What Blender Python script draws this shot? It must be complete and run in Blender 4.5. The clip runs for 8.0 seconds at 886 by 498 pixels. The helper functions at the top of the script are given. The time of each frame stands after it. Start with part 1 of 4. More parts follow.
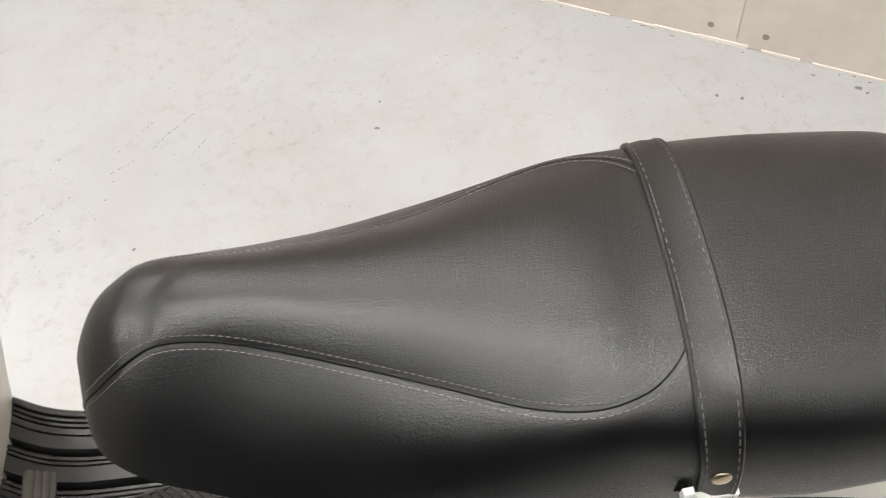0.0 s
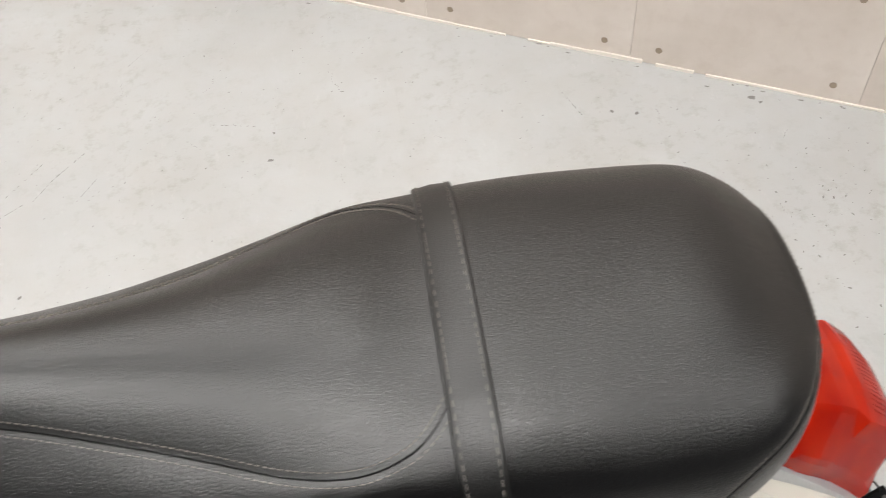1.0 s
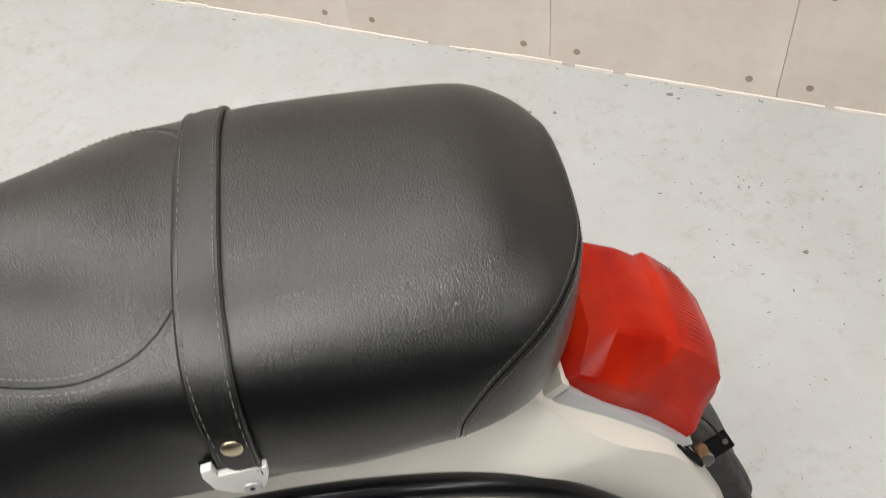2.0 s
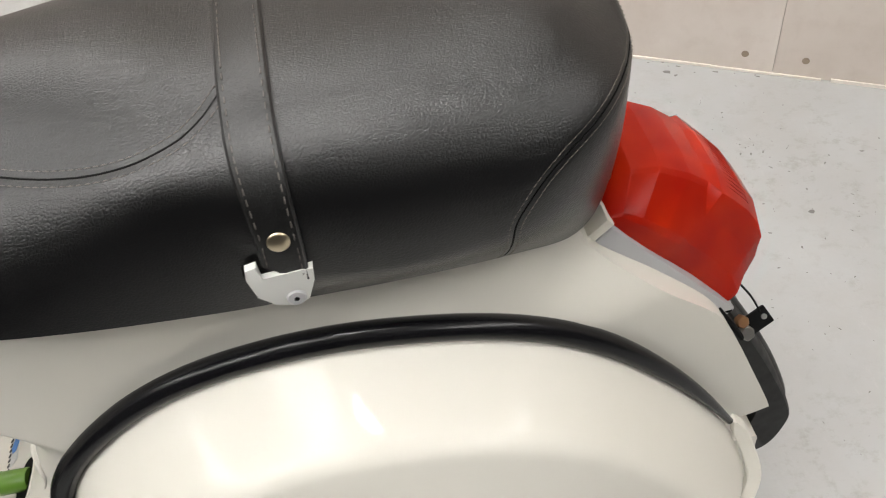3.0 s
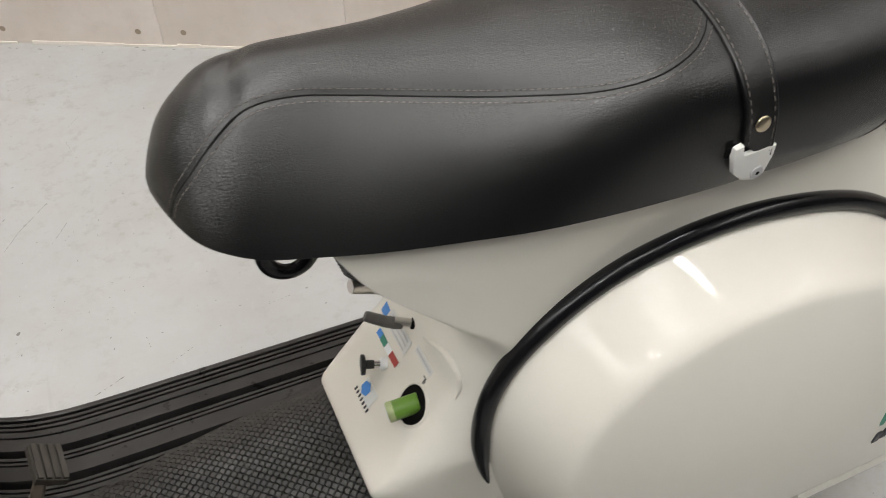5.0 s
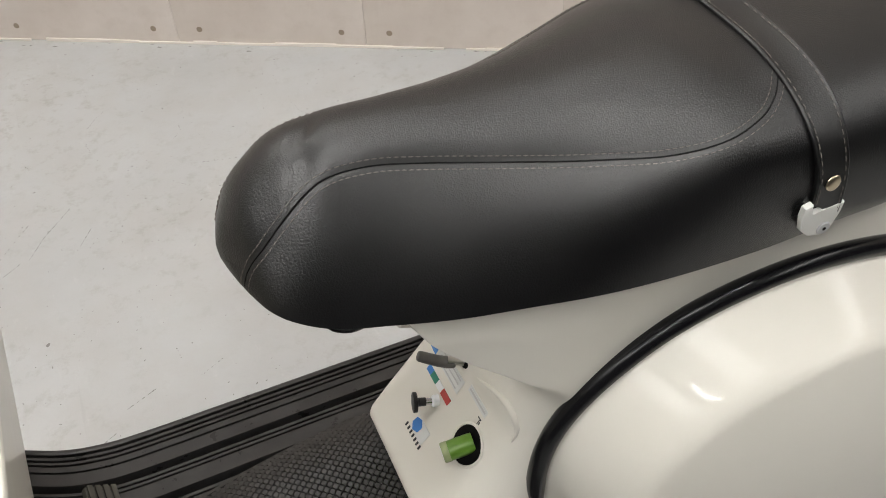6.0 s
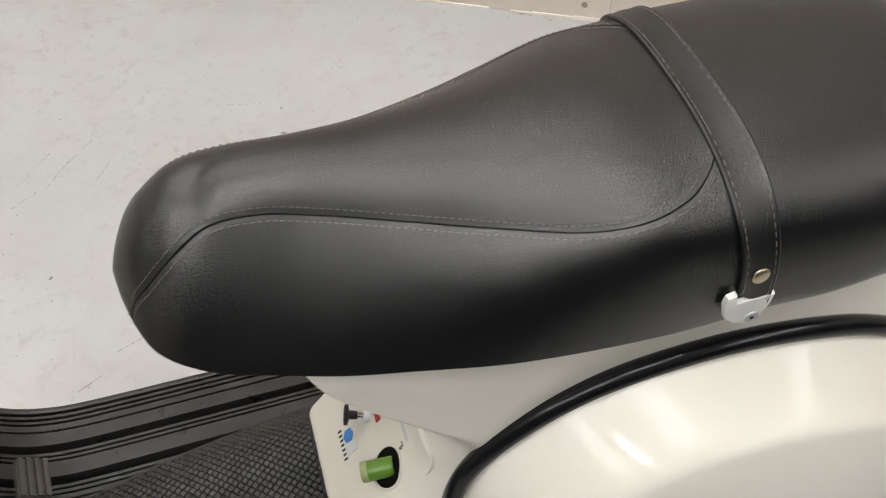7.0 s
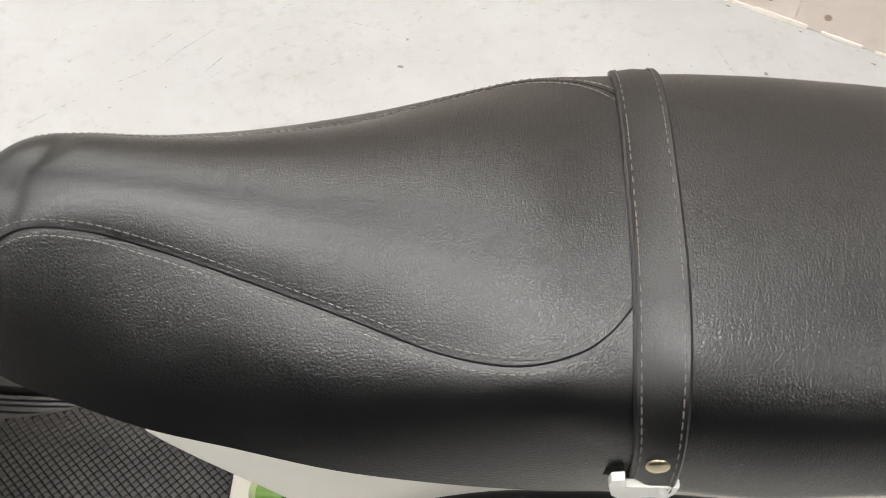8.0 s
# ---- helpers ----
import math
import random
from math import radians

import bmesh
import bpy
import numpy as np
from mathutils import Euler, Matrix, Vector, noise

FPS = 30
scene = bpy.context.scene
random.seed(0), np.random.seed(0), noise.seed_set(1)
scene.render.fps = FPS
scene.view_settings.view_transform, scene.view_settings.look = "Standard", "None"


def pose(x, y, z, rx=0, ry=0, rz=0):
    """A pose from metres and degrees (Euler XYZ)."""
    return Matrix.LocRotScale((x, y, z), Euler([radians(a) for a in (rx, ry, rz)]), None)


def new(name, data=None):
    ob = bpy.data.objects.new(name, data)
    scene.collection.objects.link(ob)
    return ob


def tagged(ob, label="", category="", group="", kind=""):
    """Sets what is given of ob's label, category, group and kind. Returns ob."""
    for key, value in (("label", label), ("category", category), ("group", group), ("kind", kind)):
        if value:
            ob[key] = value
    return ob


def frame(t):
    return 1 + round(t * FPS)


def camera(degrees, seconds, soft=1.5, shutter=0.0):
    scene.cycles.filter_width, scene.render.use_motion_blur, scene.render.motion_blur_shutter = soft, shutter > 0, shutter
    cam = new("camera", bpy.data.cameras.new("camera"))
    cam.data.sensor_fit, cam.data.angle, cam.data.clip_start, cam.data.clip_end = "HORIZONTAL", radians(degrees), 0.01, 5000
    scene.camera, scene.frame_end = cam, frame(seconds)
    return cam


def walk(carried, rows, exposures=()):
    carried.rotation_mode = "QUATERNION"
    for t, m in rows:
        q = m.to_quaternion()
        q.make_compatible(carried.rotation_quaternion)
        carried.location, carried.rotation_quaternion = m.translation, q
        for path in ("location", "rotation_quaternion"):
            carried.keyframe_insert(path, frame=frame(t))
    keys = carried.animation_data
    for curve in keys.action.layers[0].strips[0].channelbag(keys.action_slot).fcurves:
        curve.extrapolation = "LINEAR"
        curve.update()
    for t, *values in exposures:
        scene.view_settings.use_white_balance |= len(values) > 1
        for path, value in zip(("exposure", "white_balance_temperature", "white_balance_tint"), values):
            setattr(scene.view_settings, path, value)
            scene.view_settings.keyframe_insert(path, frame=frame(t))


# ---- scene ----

from mathutils.bvhtree import BVHTree

# ---------------------------------------------------------------- camera
cam = camera(50.0, 8.0, soft=0.95, shutter=0.25)
ROWS = [
    (0, -0.1506, -0.3686, 1.3083, 37.41, 2.70, -4.71),
    (0.5, -0.1056, -0.3434, 1.2956, 37.29, 2.43, -6.62),
    (1, -0.0157, -0.3468, 1.3009, 38.01, 3.04, -8.14),
    (1.5, 0.1141, -0.3856, 1.2883, 39.39, 3.71, -8.94),
    (2, 0.1264, -0.4273, 1.2171, 41.09, 4.17, -9.23),
    (2.2, 0.1208, -0.4520, 1.1826, 41.64, 4.20, -9.11),
    (3.3, 0.0047, -0.5218, 1.0970, 45.22, 3.31, -12.06),
    (3.5, -0.0452, -0.5098, 1.1005, 45.40, 2.69, -13.06),
    (4, -0.1527, -0.5112, 1.1117, 46.30, 2.21, -16.26),
    (4.5, -0.2872, -0.5541, 1.1343, 47.09, 2.00, -19.90),
    (5, -0.4070, -0.5689, 1.1534, 47.07, 1.96, -23.23),
    (5.2, -0.4456, -0.5514, 1.1585, 46.99, 1.85, -24.47),
    (6.3, -0.4169, -0.5026, 1.2294, 43.97, 1.91, -22.56),
    (6.5, -0.3919, -0.5005, 1.2428, 43.13, 1.49, -21.19),
    (7, -0.2932, -0.4669, 1.2453, 40.67, 0.98, -16.02),
    (7.5, -0.1682, -0.3864, 1.2226, 37.72, 1.13, -9.39),
    (8, -0.0816, -0.3386, 1.2152, 35.75, 0.66, 2.62),
]
walk(cam, [(t, pose(*row)) for t, *row in ROWS], exposures=[(0, 0.12), (2.0, 0.1), (3.5, -0.08), (4.0, -0.14), (5.0, -0.24), (5.6, -0.32), (6.5, -0.28), (7.3, -0.04), (8.0, 0.28)])

# ---------------------------------------------------------------- light
WALL_ANGLE, WALL_FAR = radians(-29.04), 1.193
CEILING = 2.9
SOUTH, SIDE = -4.6, 5.5
world = bpy.data.worlds.new("world")
scene.world = world
world.use_nodes = True
world.node_tree.nodes["Background"].inputs[0].default_value = (1.0, 0.98, 0.95, 1)
world.node_tree.nodes["Background"].inputs[1].default_value = 0.02
LAMP_STRENGTH, PANEL_STRENGTH = 110.0, 12.2


# ---------------------------------------------------------------- helpers of this scene
def link(nt, a, b):
    nt.links.new(a, b)


def material(name, colour, rough=0.5, metal=0.0, spec=0.5, coat=0.0):
    m = bpy.data.materials.new(name)
    m.use_nodes = True
    p = m.node_tree.nodes["Principled BSDF"]
    p.inputs["Base Color"].default_value = (*colour, 1)
    p.inputs["Roughness"].default_value = rough
    p.inputs["Metallic"].default_value = metal
    p.inputs["Specular IOR Level"].default_value = spec
    p.inputs["Coat Weight"].default_value = coat
    p.inputs["Coat Roughness"].default_value = 0.05
    return m


def node(m, kind, **inputs):
    n = m.node_tree.nodes.new(kind)
    for k, v in inputs.items():
        n.inputs[k.replace("_", " ")].default_value = v
    return n


def coords(m, scale=(1, 1, 1)):
    tc, mp = node(m, "ShaderNodeTexCoord"), node(m, "ShaderNodeMapping")
    mp.inputs["Scale"].default_value = scale
    link(m.node_tree, tc.outputs["Object"], mp.inputs[0])
    return mp.outputs[0]


def ramp(m, value, stops):
    r = node(m, "ShaderNodeValToRGB")
    e = r.color_ramp.elements
    e[0].position, e[0].color = stops[0][0], (*stops[0][1], 1)
    e[1].position, e[1].color = stops[-1][0], (*stops[-1][1], 1)
    for pos, col in stops[1:-1]:
        x = e.new(pos)
        x.color = (*col, 1)
    link(m.node_tree, value, r.inputs[0])
    return r.outputs[0]


def noise_tex(m, vec, scale, detail=4.0, rough=0.55):
    n = node(m, "ShaderNodeTexNoise", Scale=scale, Detail=detail, Roughness=rough)
    link(m.node_tree, vec, n.inputs["Vector"])
    return n.outputs["Fac"]


def mix(m, fac, a, b, mode="MIX"):
    n = m.node_tree.nodes.new("ShaderNodeMix")
    n.data_type, n.blend_type = "RGBA", mode
    for sock, v in ((n.inputs["Factor"], fac), (n.inputs[6], a), (n.inputs[7], b)):
        if hasattr(v, "is_output"):
            link(m.node_tree, v, sock)
        elif isinstance(v, tuple):
            sock.default_value = (*v, 1)
        else:
            sock.default_value = v
    return n.outputs[2]


def math_node(m, op, a, b=0.0):
    n = m.node_tree.nodes.new("ShaderNodeMath")
    n.operation = op
    for sock, v in ((n.inputs[0], a), (n.inputs[1], b)):
        if hasattr(v, "is_output"):
            link(m.node_tree, v, sock)
        else:
            sock.default_value = v
    return n.outputs[0]


def bump(m, height, strength, distance):
    b = node(m, "ShaderNodeBump", Strength=strength, Distance=distance)
    link(m.node_tree, height, b.inputs["Height"])
    p = m.node_tree.nodes["Principled BSDF"]
    link(m.node_tree, b.outputs[0], p.inputs["Normal"])
    return b


def setp(m, key, out):
    link(m.node_tree, out, m.node_tree.nodes["Principled BSDF"].inputs[key])


def obj(name, bm, mat, parent=None, label="", smooth=True):
    me = bpy.data.meshes.new(name)
    bmesh.ops.recalc_face_normals(bm, faces=bm.faces)
    bm.to_mesh(me)
    bm.free()
    if smooth:
        me.polygons.foreach_set("use_smooth", [True] * len(me.polygons))
        me.set_sharp_from_angle(angle=radians(38))
    me.materials.append(mat)
    ob = new(name, me)
    if parent:
        ob.parent = parent
    if label:
        tagged(ob, label)
    return ob


def part(name, bm, mat, parent, label="", smooth=True):
    return obj(name, bm, mat, parent, label, smooth)


def catmull(points, n=8):
    p = [Vector(q) for q in points]
    p = [2 * p[0] - p[1]] + p + [2 * p[-1] - p[-2]]
    out = []
    for i in range(len(p) - 3):
        a, b, c, d = p[i : i + 4]
        for k in range(n):
            u = k / n
            out.append(0.5 * (2 * b + (c - a) * u + (2 * a - 5 * b + 4 * c - d) * u * u + (3 * b - a - 3 * c + d) * u**3))
    return out + [p[-2]]


def sheet(rows, closed=False, into=None):
    """A skin through rows of points; every row has as many."""
    bm = into or bmesh.new()
    vs = [[bm.verts.new(p) for p in row] for row in rows]
    n = len(rows[0])
    for a, b in zip(vs, vs[1:]):
        for i in range(n if closed else n - 1):
            j = (i + 1) % n
            quad = [a[i], a[j], b[j], b[i]]
            if len({tuple(round(c, 6) for c in v.co) for v in quad}) > 2:
                bm.faces.new(quad)
    return bm, vs


def tube(points, radius, sides=10, into=None, caps=True, flat=1.0, up=Vector((0, 0, 1))):
    """A round bar along points; radius may be a list."""
    pts = [Vector(p) for p in points]
    rad = radius if isinstance(radius, (list, tuple)) else [radius] * len(pts)
    rows = []
    for i, p in enumerate(pts):
        d = (pts[min(i + 1, len(pts) - 1)] - pts[max(i - 1, 0)]).normalized()
        s = d.cross(up)
        s = s.normalized() if s.length > 1e-4 else d.orthogonal().normalized()
        t = s.cross(d).normalized()
        rows.append([p + rad[i] * (math.cos(a) * s + flat * math.sin(a) * t) for a in (2 * math.pi * k / sides for k in range(sides))])
    bm, vs = sheet(rows, True, into)
    if caps:
        bm.faces.new(vs[0][::-1])
        bm.faces.new(vs[-1])
    return bm


def block(lo, hi, bevel=0.0, segments=2):
    bm = bmesh.new()
    bmesh.ops.create_cube(bm, size=1)
    for v in bm.verts:
        v.co = Vector([lo[i] + (v.co[i] + 0.5) * (hi[i] - lo[i]) for i in range(3)])
    if bevel:
        bmesh.ops.bevel(bm, geom=bm.edges[:], offset=bevel, segments=segments, affect="EDGES", profile=0.6)
    return bm


def prism(outline, frame_m, thick, bevel=0.0):
    """An outline in the local x, y plane of frame_m, pushed out along its z by thick."""
    bm = bmesh.new()
    a = [bm.verts.new((x, y, 0)) for x, y in outline]
    b = [bm.verts.new((x, y, thick)) for x, y in outline]
    bm.faces.new(a[::-1])
    top = bm.faces.new(b)
    for i in range(len(a)):
        j = (i + 1) % len(a)
        bm.faces.new([a[i], a[j], b[j], b[i]])
    if bevel:
        bmesh.ops.bevel(bm, geom=list(top.edges), offset=bevel, segments=2, affect="EDGES", profile=0.5)
    bm.transform(frame_m)
    return bm


def axes(origin, x_axis, z_axis):
    """A frame whose x runs along x_axis and whose z is about z_axis."""
    x = Vector(x_axis).normalized()
    z = Vector(z_axis)
    z = (z - x * z.dot(x)).normalized()
    y = z.cross(x)
    return Matrix.Translation(origin) @ Matrix((x, y, z)).transposed().to_4x4()


def tree_of(bm):
    """A search tree of a mesh, with its normals."""
    bm.normal_update()
    return BVHTree.FromBMesh(bm)


def lerp_table(x, table, k):
    """Smooth reading of column k of a table sorted by column 0."""
    if x <= table[0][0]:
        return table[0][k]
    for i in range(len(table) - 1):
        a, b = table[i], table[i + 1]
        if x <= b[0]:
            h = b[0] - a[0]
            u = (x - a[0]) / h
            am = table[i - 1] if i > 0 else a
            bp = table[i + 2] if i + 2 < len(table) else b
            ma = (b[k] - am[k]) / (b[0] - am[0]) * h
            mb = (bp[k] - a[k]) / (bp[0] - a[0]) * h
            return (2 * u**3 - 3 * u**2 + 1) * a[k] + (u**3 - 2 * u**2 + u) * ma + (-2 * u**3 + 3 * u**2) * b[k] + (u**3 - u**2) * mb
    return table[-1][k]


def smoothstep(a, b, x):
    u = min(1, max(0, (x - a) / (b - a)))
    return u * u * (3 - 2 * u)


# ---------------------------------------------------------------- materials
def make_leather(name, base, grain=1.0, dry=0.0):
    m = material(name, base, 0.32, spec=0.72)
    vec = coords(m)
    warp = node(m, "ShaderNodeTexNoise", Scale=120.0, Detail=3.0)
    link(m.node_tree, vec, warp.inputs["Vector"])
    add = node(m, "ShaderNodeVectorMath")
    add.operation = "MULTIPLY_ADD"
    link(m.node_tree, warp.outputs["Color"], add.inputs[0])
    add.inputs[1].default_value = (0.0035, 0.0035, 0.0035)
    link(m.node_tree, vec, add.inputs[2])
    v = node(m, "ShaderNodeTexVoronoi", Scale=470.0)
    v.feature = "DISTANCE_TO_EDGE"
    link(m.node_tree, add.outputs[0], v.inputs["Vector"])
    pebbles = ramp(m, v.outputs["Distance"], [(0.0, (0, 0, 0)), (0.15, (0.6, 0.6, 0.6)), (0.45, (1, 1, 1))])
    # fine cross wrinkles, in patches
    wrinkle = noise_tex(m, coords(m, (420.0, 90.0, 90.0)), 1.0, 2.0)
    patch = ramp(m, noise_tex(m, vec, 9.0, 3.0), [(0.35, (0.15, 0.15, 0.15)), (0.65, (1, 1, 1))])
    folds = math_node(m, "MULTIPLY", math_node(m, "MULTIPLY", wrinkle, patch), 1.5)
    coarse = math_node(m, "MULTIPLY", noise_tex(m, vec, 45.0, 3.0), 0.2)
    height = math_node(m, "ADD", math_node(m, "ADD", pebbles, folds), coarse)
    bump(m, height, 0.29 * grain, 0.0005)
    dull = noise_tex(m, vec, 14.0, 5.0)
    setp(m, "Roughness", ramp(m, dull, [(0.3, (0.29 + dry,) * 3), (0.7, (0.36 + dry,) * 3)]))
    setp(m, "Base Color", ramp(m, noise_tex(m, vec, 9.0, 5.0), [(0.3, tuple(c * 0.85 for c in base)), (0.7, tuple(c * 1.2 for c in base))]))
    return m


def make_floor():
    m = material("painted_concrete", (0.62, 0.62, 0.61), 0.4)
    vec = coords(m)
    big, mid, fine = noise_tex(m, vec, 1.6, 5.0), noise_tex(m, vec, 9.0, 4.0, 0.6), noise_tex(m, vec, 85.0, 6.0, 0.7)
    base = ramp(m, big, [(0.3, (0.425, 0.43, 0.43)), (0.7, (0.495, 0.50, 0.50))])
    base = mix(m, ramp(m, mid, [(0.42, (0, 0, 0)), (0.80, (0.45, 0.45, 0.45))]), base, (0.42, 0.40, 0.375))
    base = mix(m, ramp(m, fine, [(0.66, (0, 0, 0)), (0.74, (0.35, 0.35, 0.35))]), base, (0.28, 0.27, 0.25))
    stain = noise_tex(m, vec, 4.0, 3.0, 0.5)
    base = mix(m, ramp(m, stain, [(0.45, (0, 0, 0)), (0.85, (0.5, 0.5, 0.5))]), base, (0.36, 0.345, 0.32))
    # grime that lies in patches: fine wisps only where the patch is dirty
    wisp = ramp(m, noise_tex(m, vec, 30.0, 6.0, 0.75), [(0.52, (0, 0, 0)), (0.68, (1, 1, 1))])
    dirty = ramp(m, noise_tex(m, vec, 2.6, 3.0), [(0.40, (0.08, 0.08, 0.08)), (0.62, (0.55, 0.55, 0.55))])
    base = mix(m, math_node(m, "MULTIPLY", wisp, dirty), base, (0.30, 0.285, 0.25))
    scuff = noise_tex(m, coords(m, (1.0, 0.35, 1.0)), 40.0, 7.0, 0.8)
    base = mix(m, ramp(m, scuff, [(0.58, (0, 0, 0)), (0.76, (0.5, 0.5, 0.5))]), base, (0.55, 0.55, 0.545))
    # thin dark scratches that run two ways
    for turn, stretch in ((0.5, 1.2), (-0.9, 0.9)):
        mp = node(m, "ShaderNodeMapping")
        link(m.node_tree, vec, mp.inputs[0])
        mp.inputs["Rotation"].default_value = (0, 0, turn)
        mp.inputs["Scale"].default_value = (45.0, stretch, 1.0)
        line = noise_tex(m, mp.outputs[0], 1.0, 2.0, 0.4)
        base = mix(m, ramp(m, line, [(0.745, (0, 0, 0)), (0.77, (0.22, 0.22, 0.22))]), base, (0.32, 0.31, 0.30))
    setp(m, "Base Color", base)
    setp(m, "Roughness", ramp(m, mid, [(0.2, (0.27,) * 3), (0.8, (0.40,) * 3)]))
    bump(m, math_node(m, "ADD", noise_tex(m, vec, 70.0, 5.0), math_node(m, "MULTIPLY", noise_tex(m, vec, 7.0, 3.0), 2.0)), 0.34, 0.0015)
    return m


def make_wall():
    m = material("printed_concrete_paper", (0.55, 0.48, 0.43), 0.65)
    vec = coords(m)
    info = node(m, "ShaderNodeObjectInfo")
    big, mid = noise_tex(m, vec, 3.5, 5.0, 0.6), noise_tex(m, vec, 22.0, 6.0, 0.65)
    base = ramp(m, big, [(0.3, (0.57, 0.50, 0.445)), (0.72, (0.70, 0.635, 0.585))])
    base = mix(m, ramp(m, mid, [(0.5, (0, 0, 0)), (0.75, (0.5, 0.5, 0.5))]), base, (0.54, 0.465, 0.41))
    base = mix(m, math_node(m, "MULTIPLY", info.outputs["Random"], 0.25), base, (0.58, 0.51, 0.45))
    setp(m, "Base Color", base)
    bump(m, noise_tex(m, vec, 150.0, 4.0), 0.12, 0.0008)
    return m


def make_paint():
    m = material("pearl_cream_enamel", (0.72, 0.70, 0.63), 0.5, metal=0.02, spec=0.12, coat=0.32)
    vec = coords(m)
    setp(m, "Base Color", ramp(m, noise_tex(m, vec, 6.0, 4.0), [(0.3, (0.705, 0.68, 0.61)), (0.7, (0.74, 0.715, 0.65))]))
    setp(m, "Roughness", ramp(m, noise_tex(m, vec, 30.0, 6.0), [(0.3, (0.40,) * 3), (0.8, (0.46,) * 3)]))
    bump(m, noise_tex(m, vec, 320.0, 2.0), 0.02, 0.0004)
    return m


def make_rubber(name, base, rough=0.5):
    m = material(name, base, rough, spec=0.4)
    vec = coords(m)
    setp(m, "Base Color", ramp(m, noise_tex(m, vec, 25.0, 6.0), [(0.3, tuple(c * 0.8 for c in base)), (0.75, tuple(c * 1.5 for c in base))]))
    setp(m, "Roughness", ramp(m, noise_tex(m, vec, 60.0, 4.0), [(0.3, (rough - 0.08,) * 3), (0.8, (rough + 0.12,) * 3)]))
    bump(m, noise_tex(m, vec, 500.0, 3.0), 0.1, 0.0004)
    return m


def make_red_lens():
    m = material("red_lens_plastic", (0.52, 0.016, 0.007), 0.26, spec=0.13)
    vec = coords(m)
    setp(m, "Base Color", ramp(m, noise_tex(m, vec, 18.0, 2.0), [(0.3, (0.30, 0.007, 0.003)), (0.7, (0.45, 0.020, 0.004))]))
    bump(m, noise_tex(m, vec, 140.0, 2.0), 0.06, 0.0006)
    return m


LEATHER = make_leather("black_grained_vinyl", (0.0018, 0.0018, 0.002))
SEAT_THREAD = material("pale_grey_thread", (0.13, 0.115, 0.10), 0.6)
STRAP_LEATHER = make_leather("black_strap_vinyl", (0.0022, 0.0022, 0.0022), 0.7, 0.08)
THREAD = material("grey_thread", (0.13, 0.118, 0.105), 0.7)
FLOOR = make_floor()
WALL = make_wall()
PLAIN_WALL = material("off_white_plaster", (0.80, 0.79, 0.77), 0.8)
GREY_CEILING = material("pale_grey_ceiling", (0.80, 0.80, 0.79), 0.8)
JOINT_GREY = material("joint_shadow_grey", (0.36, 0.31, 0.27), 0.8)
# near-black for unseen surfaces, chosen to deepen the blacks reflected in the seat
DIM_WALL = material("dark_reflection_grey", (0.025, 0.025, 0.027), 0.8)
WHITE = make_paint()
BLACK_TRIM = material("black_gloss_rubber", (0.006, 0.006, 0.007), 0.22, spec=0.3)
BLACK_GUARD = make_rubber("black_guard_plastic", (0.008, 0.008, 0.008), 0.6)
MAT_RUBBER = make_rubber("dark_grey_rubber", (0.024, 0.023, 0.023), 0.34)
BLACK_RUBBER = make_rubber("worn_black_rubber", (0.02, 0.02, 0.02), 0.42)
BLACK_MAT = make_rubber("black_mat_rubber", (0.024, 0.0225, 0.021), 0.46)
PEDAL_RUBBER = make_rubber("worn_brown_grey_rubber", (0.055, 0.05, 0.043), 0.6)
RUST_STEEL = make_rubber("dull_brown_steel", (0.12, 0.10, 0.08), 0.5)
DARK = material("dark_gap", (0.003, 0.003, 0.003), 0.8, spec=0.15)
RED = make_red_lens()
STEEL = material("brushed_steel", (0.6, 0.58, 0.55), 0.32, 1.0)
CHROME = material("polished_chrome", (0.75, 0.75, 0.76), 0.12, 1.0)
BRASS = material("pale_brass", (0.62, 0.53, 0.38), 0.3, 1.0)
RUST = material("rusty_bolt", (0.25, 0.13, 0.06), 0.6, 0.6)
BUCKLE = material("white_moulded_plastic", (0.72, 0.72, 0.69), 0.4)
GREY_PLASTIC = material("grey_plastic", (0.42, 0.42, 0.43), 0.35)
GREEN = material("green_plastic_sleeve", (0.12, 0.25, 0.03), 0.35)
PALE_GREEN = material("pale_green_plastic", (0.34, 0.40, 0.20), 0.4)
BLUE = material("blue_sticker", (0.05, 0.21, 0.58), 0.35)
FLAG_GREEN = material("green_print", (0.03, 0.21, 0.14), 0.4)
FLAG_RED = material("red_print", (0.43, 0.06, 0.05), 0.4)
STICKER = material("clear_white_sticker", (0.78, 0.80, 0.81), 0.3)
CLEAR_STICKER = material("clear_sticker", (0.70, 0.71, 0.69), 0.25)
GREY_GRIP = make_rubber("mid_grey_rubber", (0.10, 0.095, 0.09), 0.5)
INK = material("dark_ink", (0.03, 0.03, 0.035), 0.5)
PALE_INK = material("pale_grey_ink", (0.5, 0.5, 0.49), 0.5)
SPECK = material("dark_chip", (0.20, 0.19, 0.18), 0.7)
PRINT_DOT = material("tan_print", (0.30, 0.235, 0.175), 0.7)
PAPER_EDGE = material("torn_paper_edge", (0.78, 0.72, 0.66), 0.7)

# ---------------------------------------------------------------- room
ground = bmesh.new()
bmesh.ops.create_grid(ground, x_segments=2, y_segments=2, size=1)
ground.transform(Matrix.Rotation(WALL_ANGLE, 4, "Z") @ Matrix.Translation((0, (SOUTH + WALL_FAR) / 2, 0)) @ Matrix.Diagonal((SIDE, (WALL_FAR - SOUTH) / 2 + 0.02, 1, 1)))
floor = obj("floor", ground, FLOOR, smooth=False)
tagged(floor, "scuffed pale grey painted concrete floor with dark specks", "floor", kind="structure")

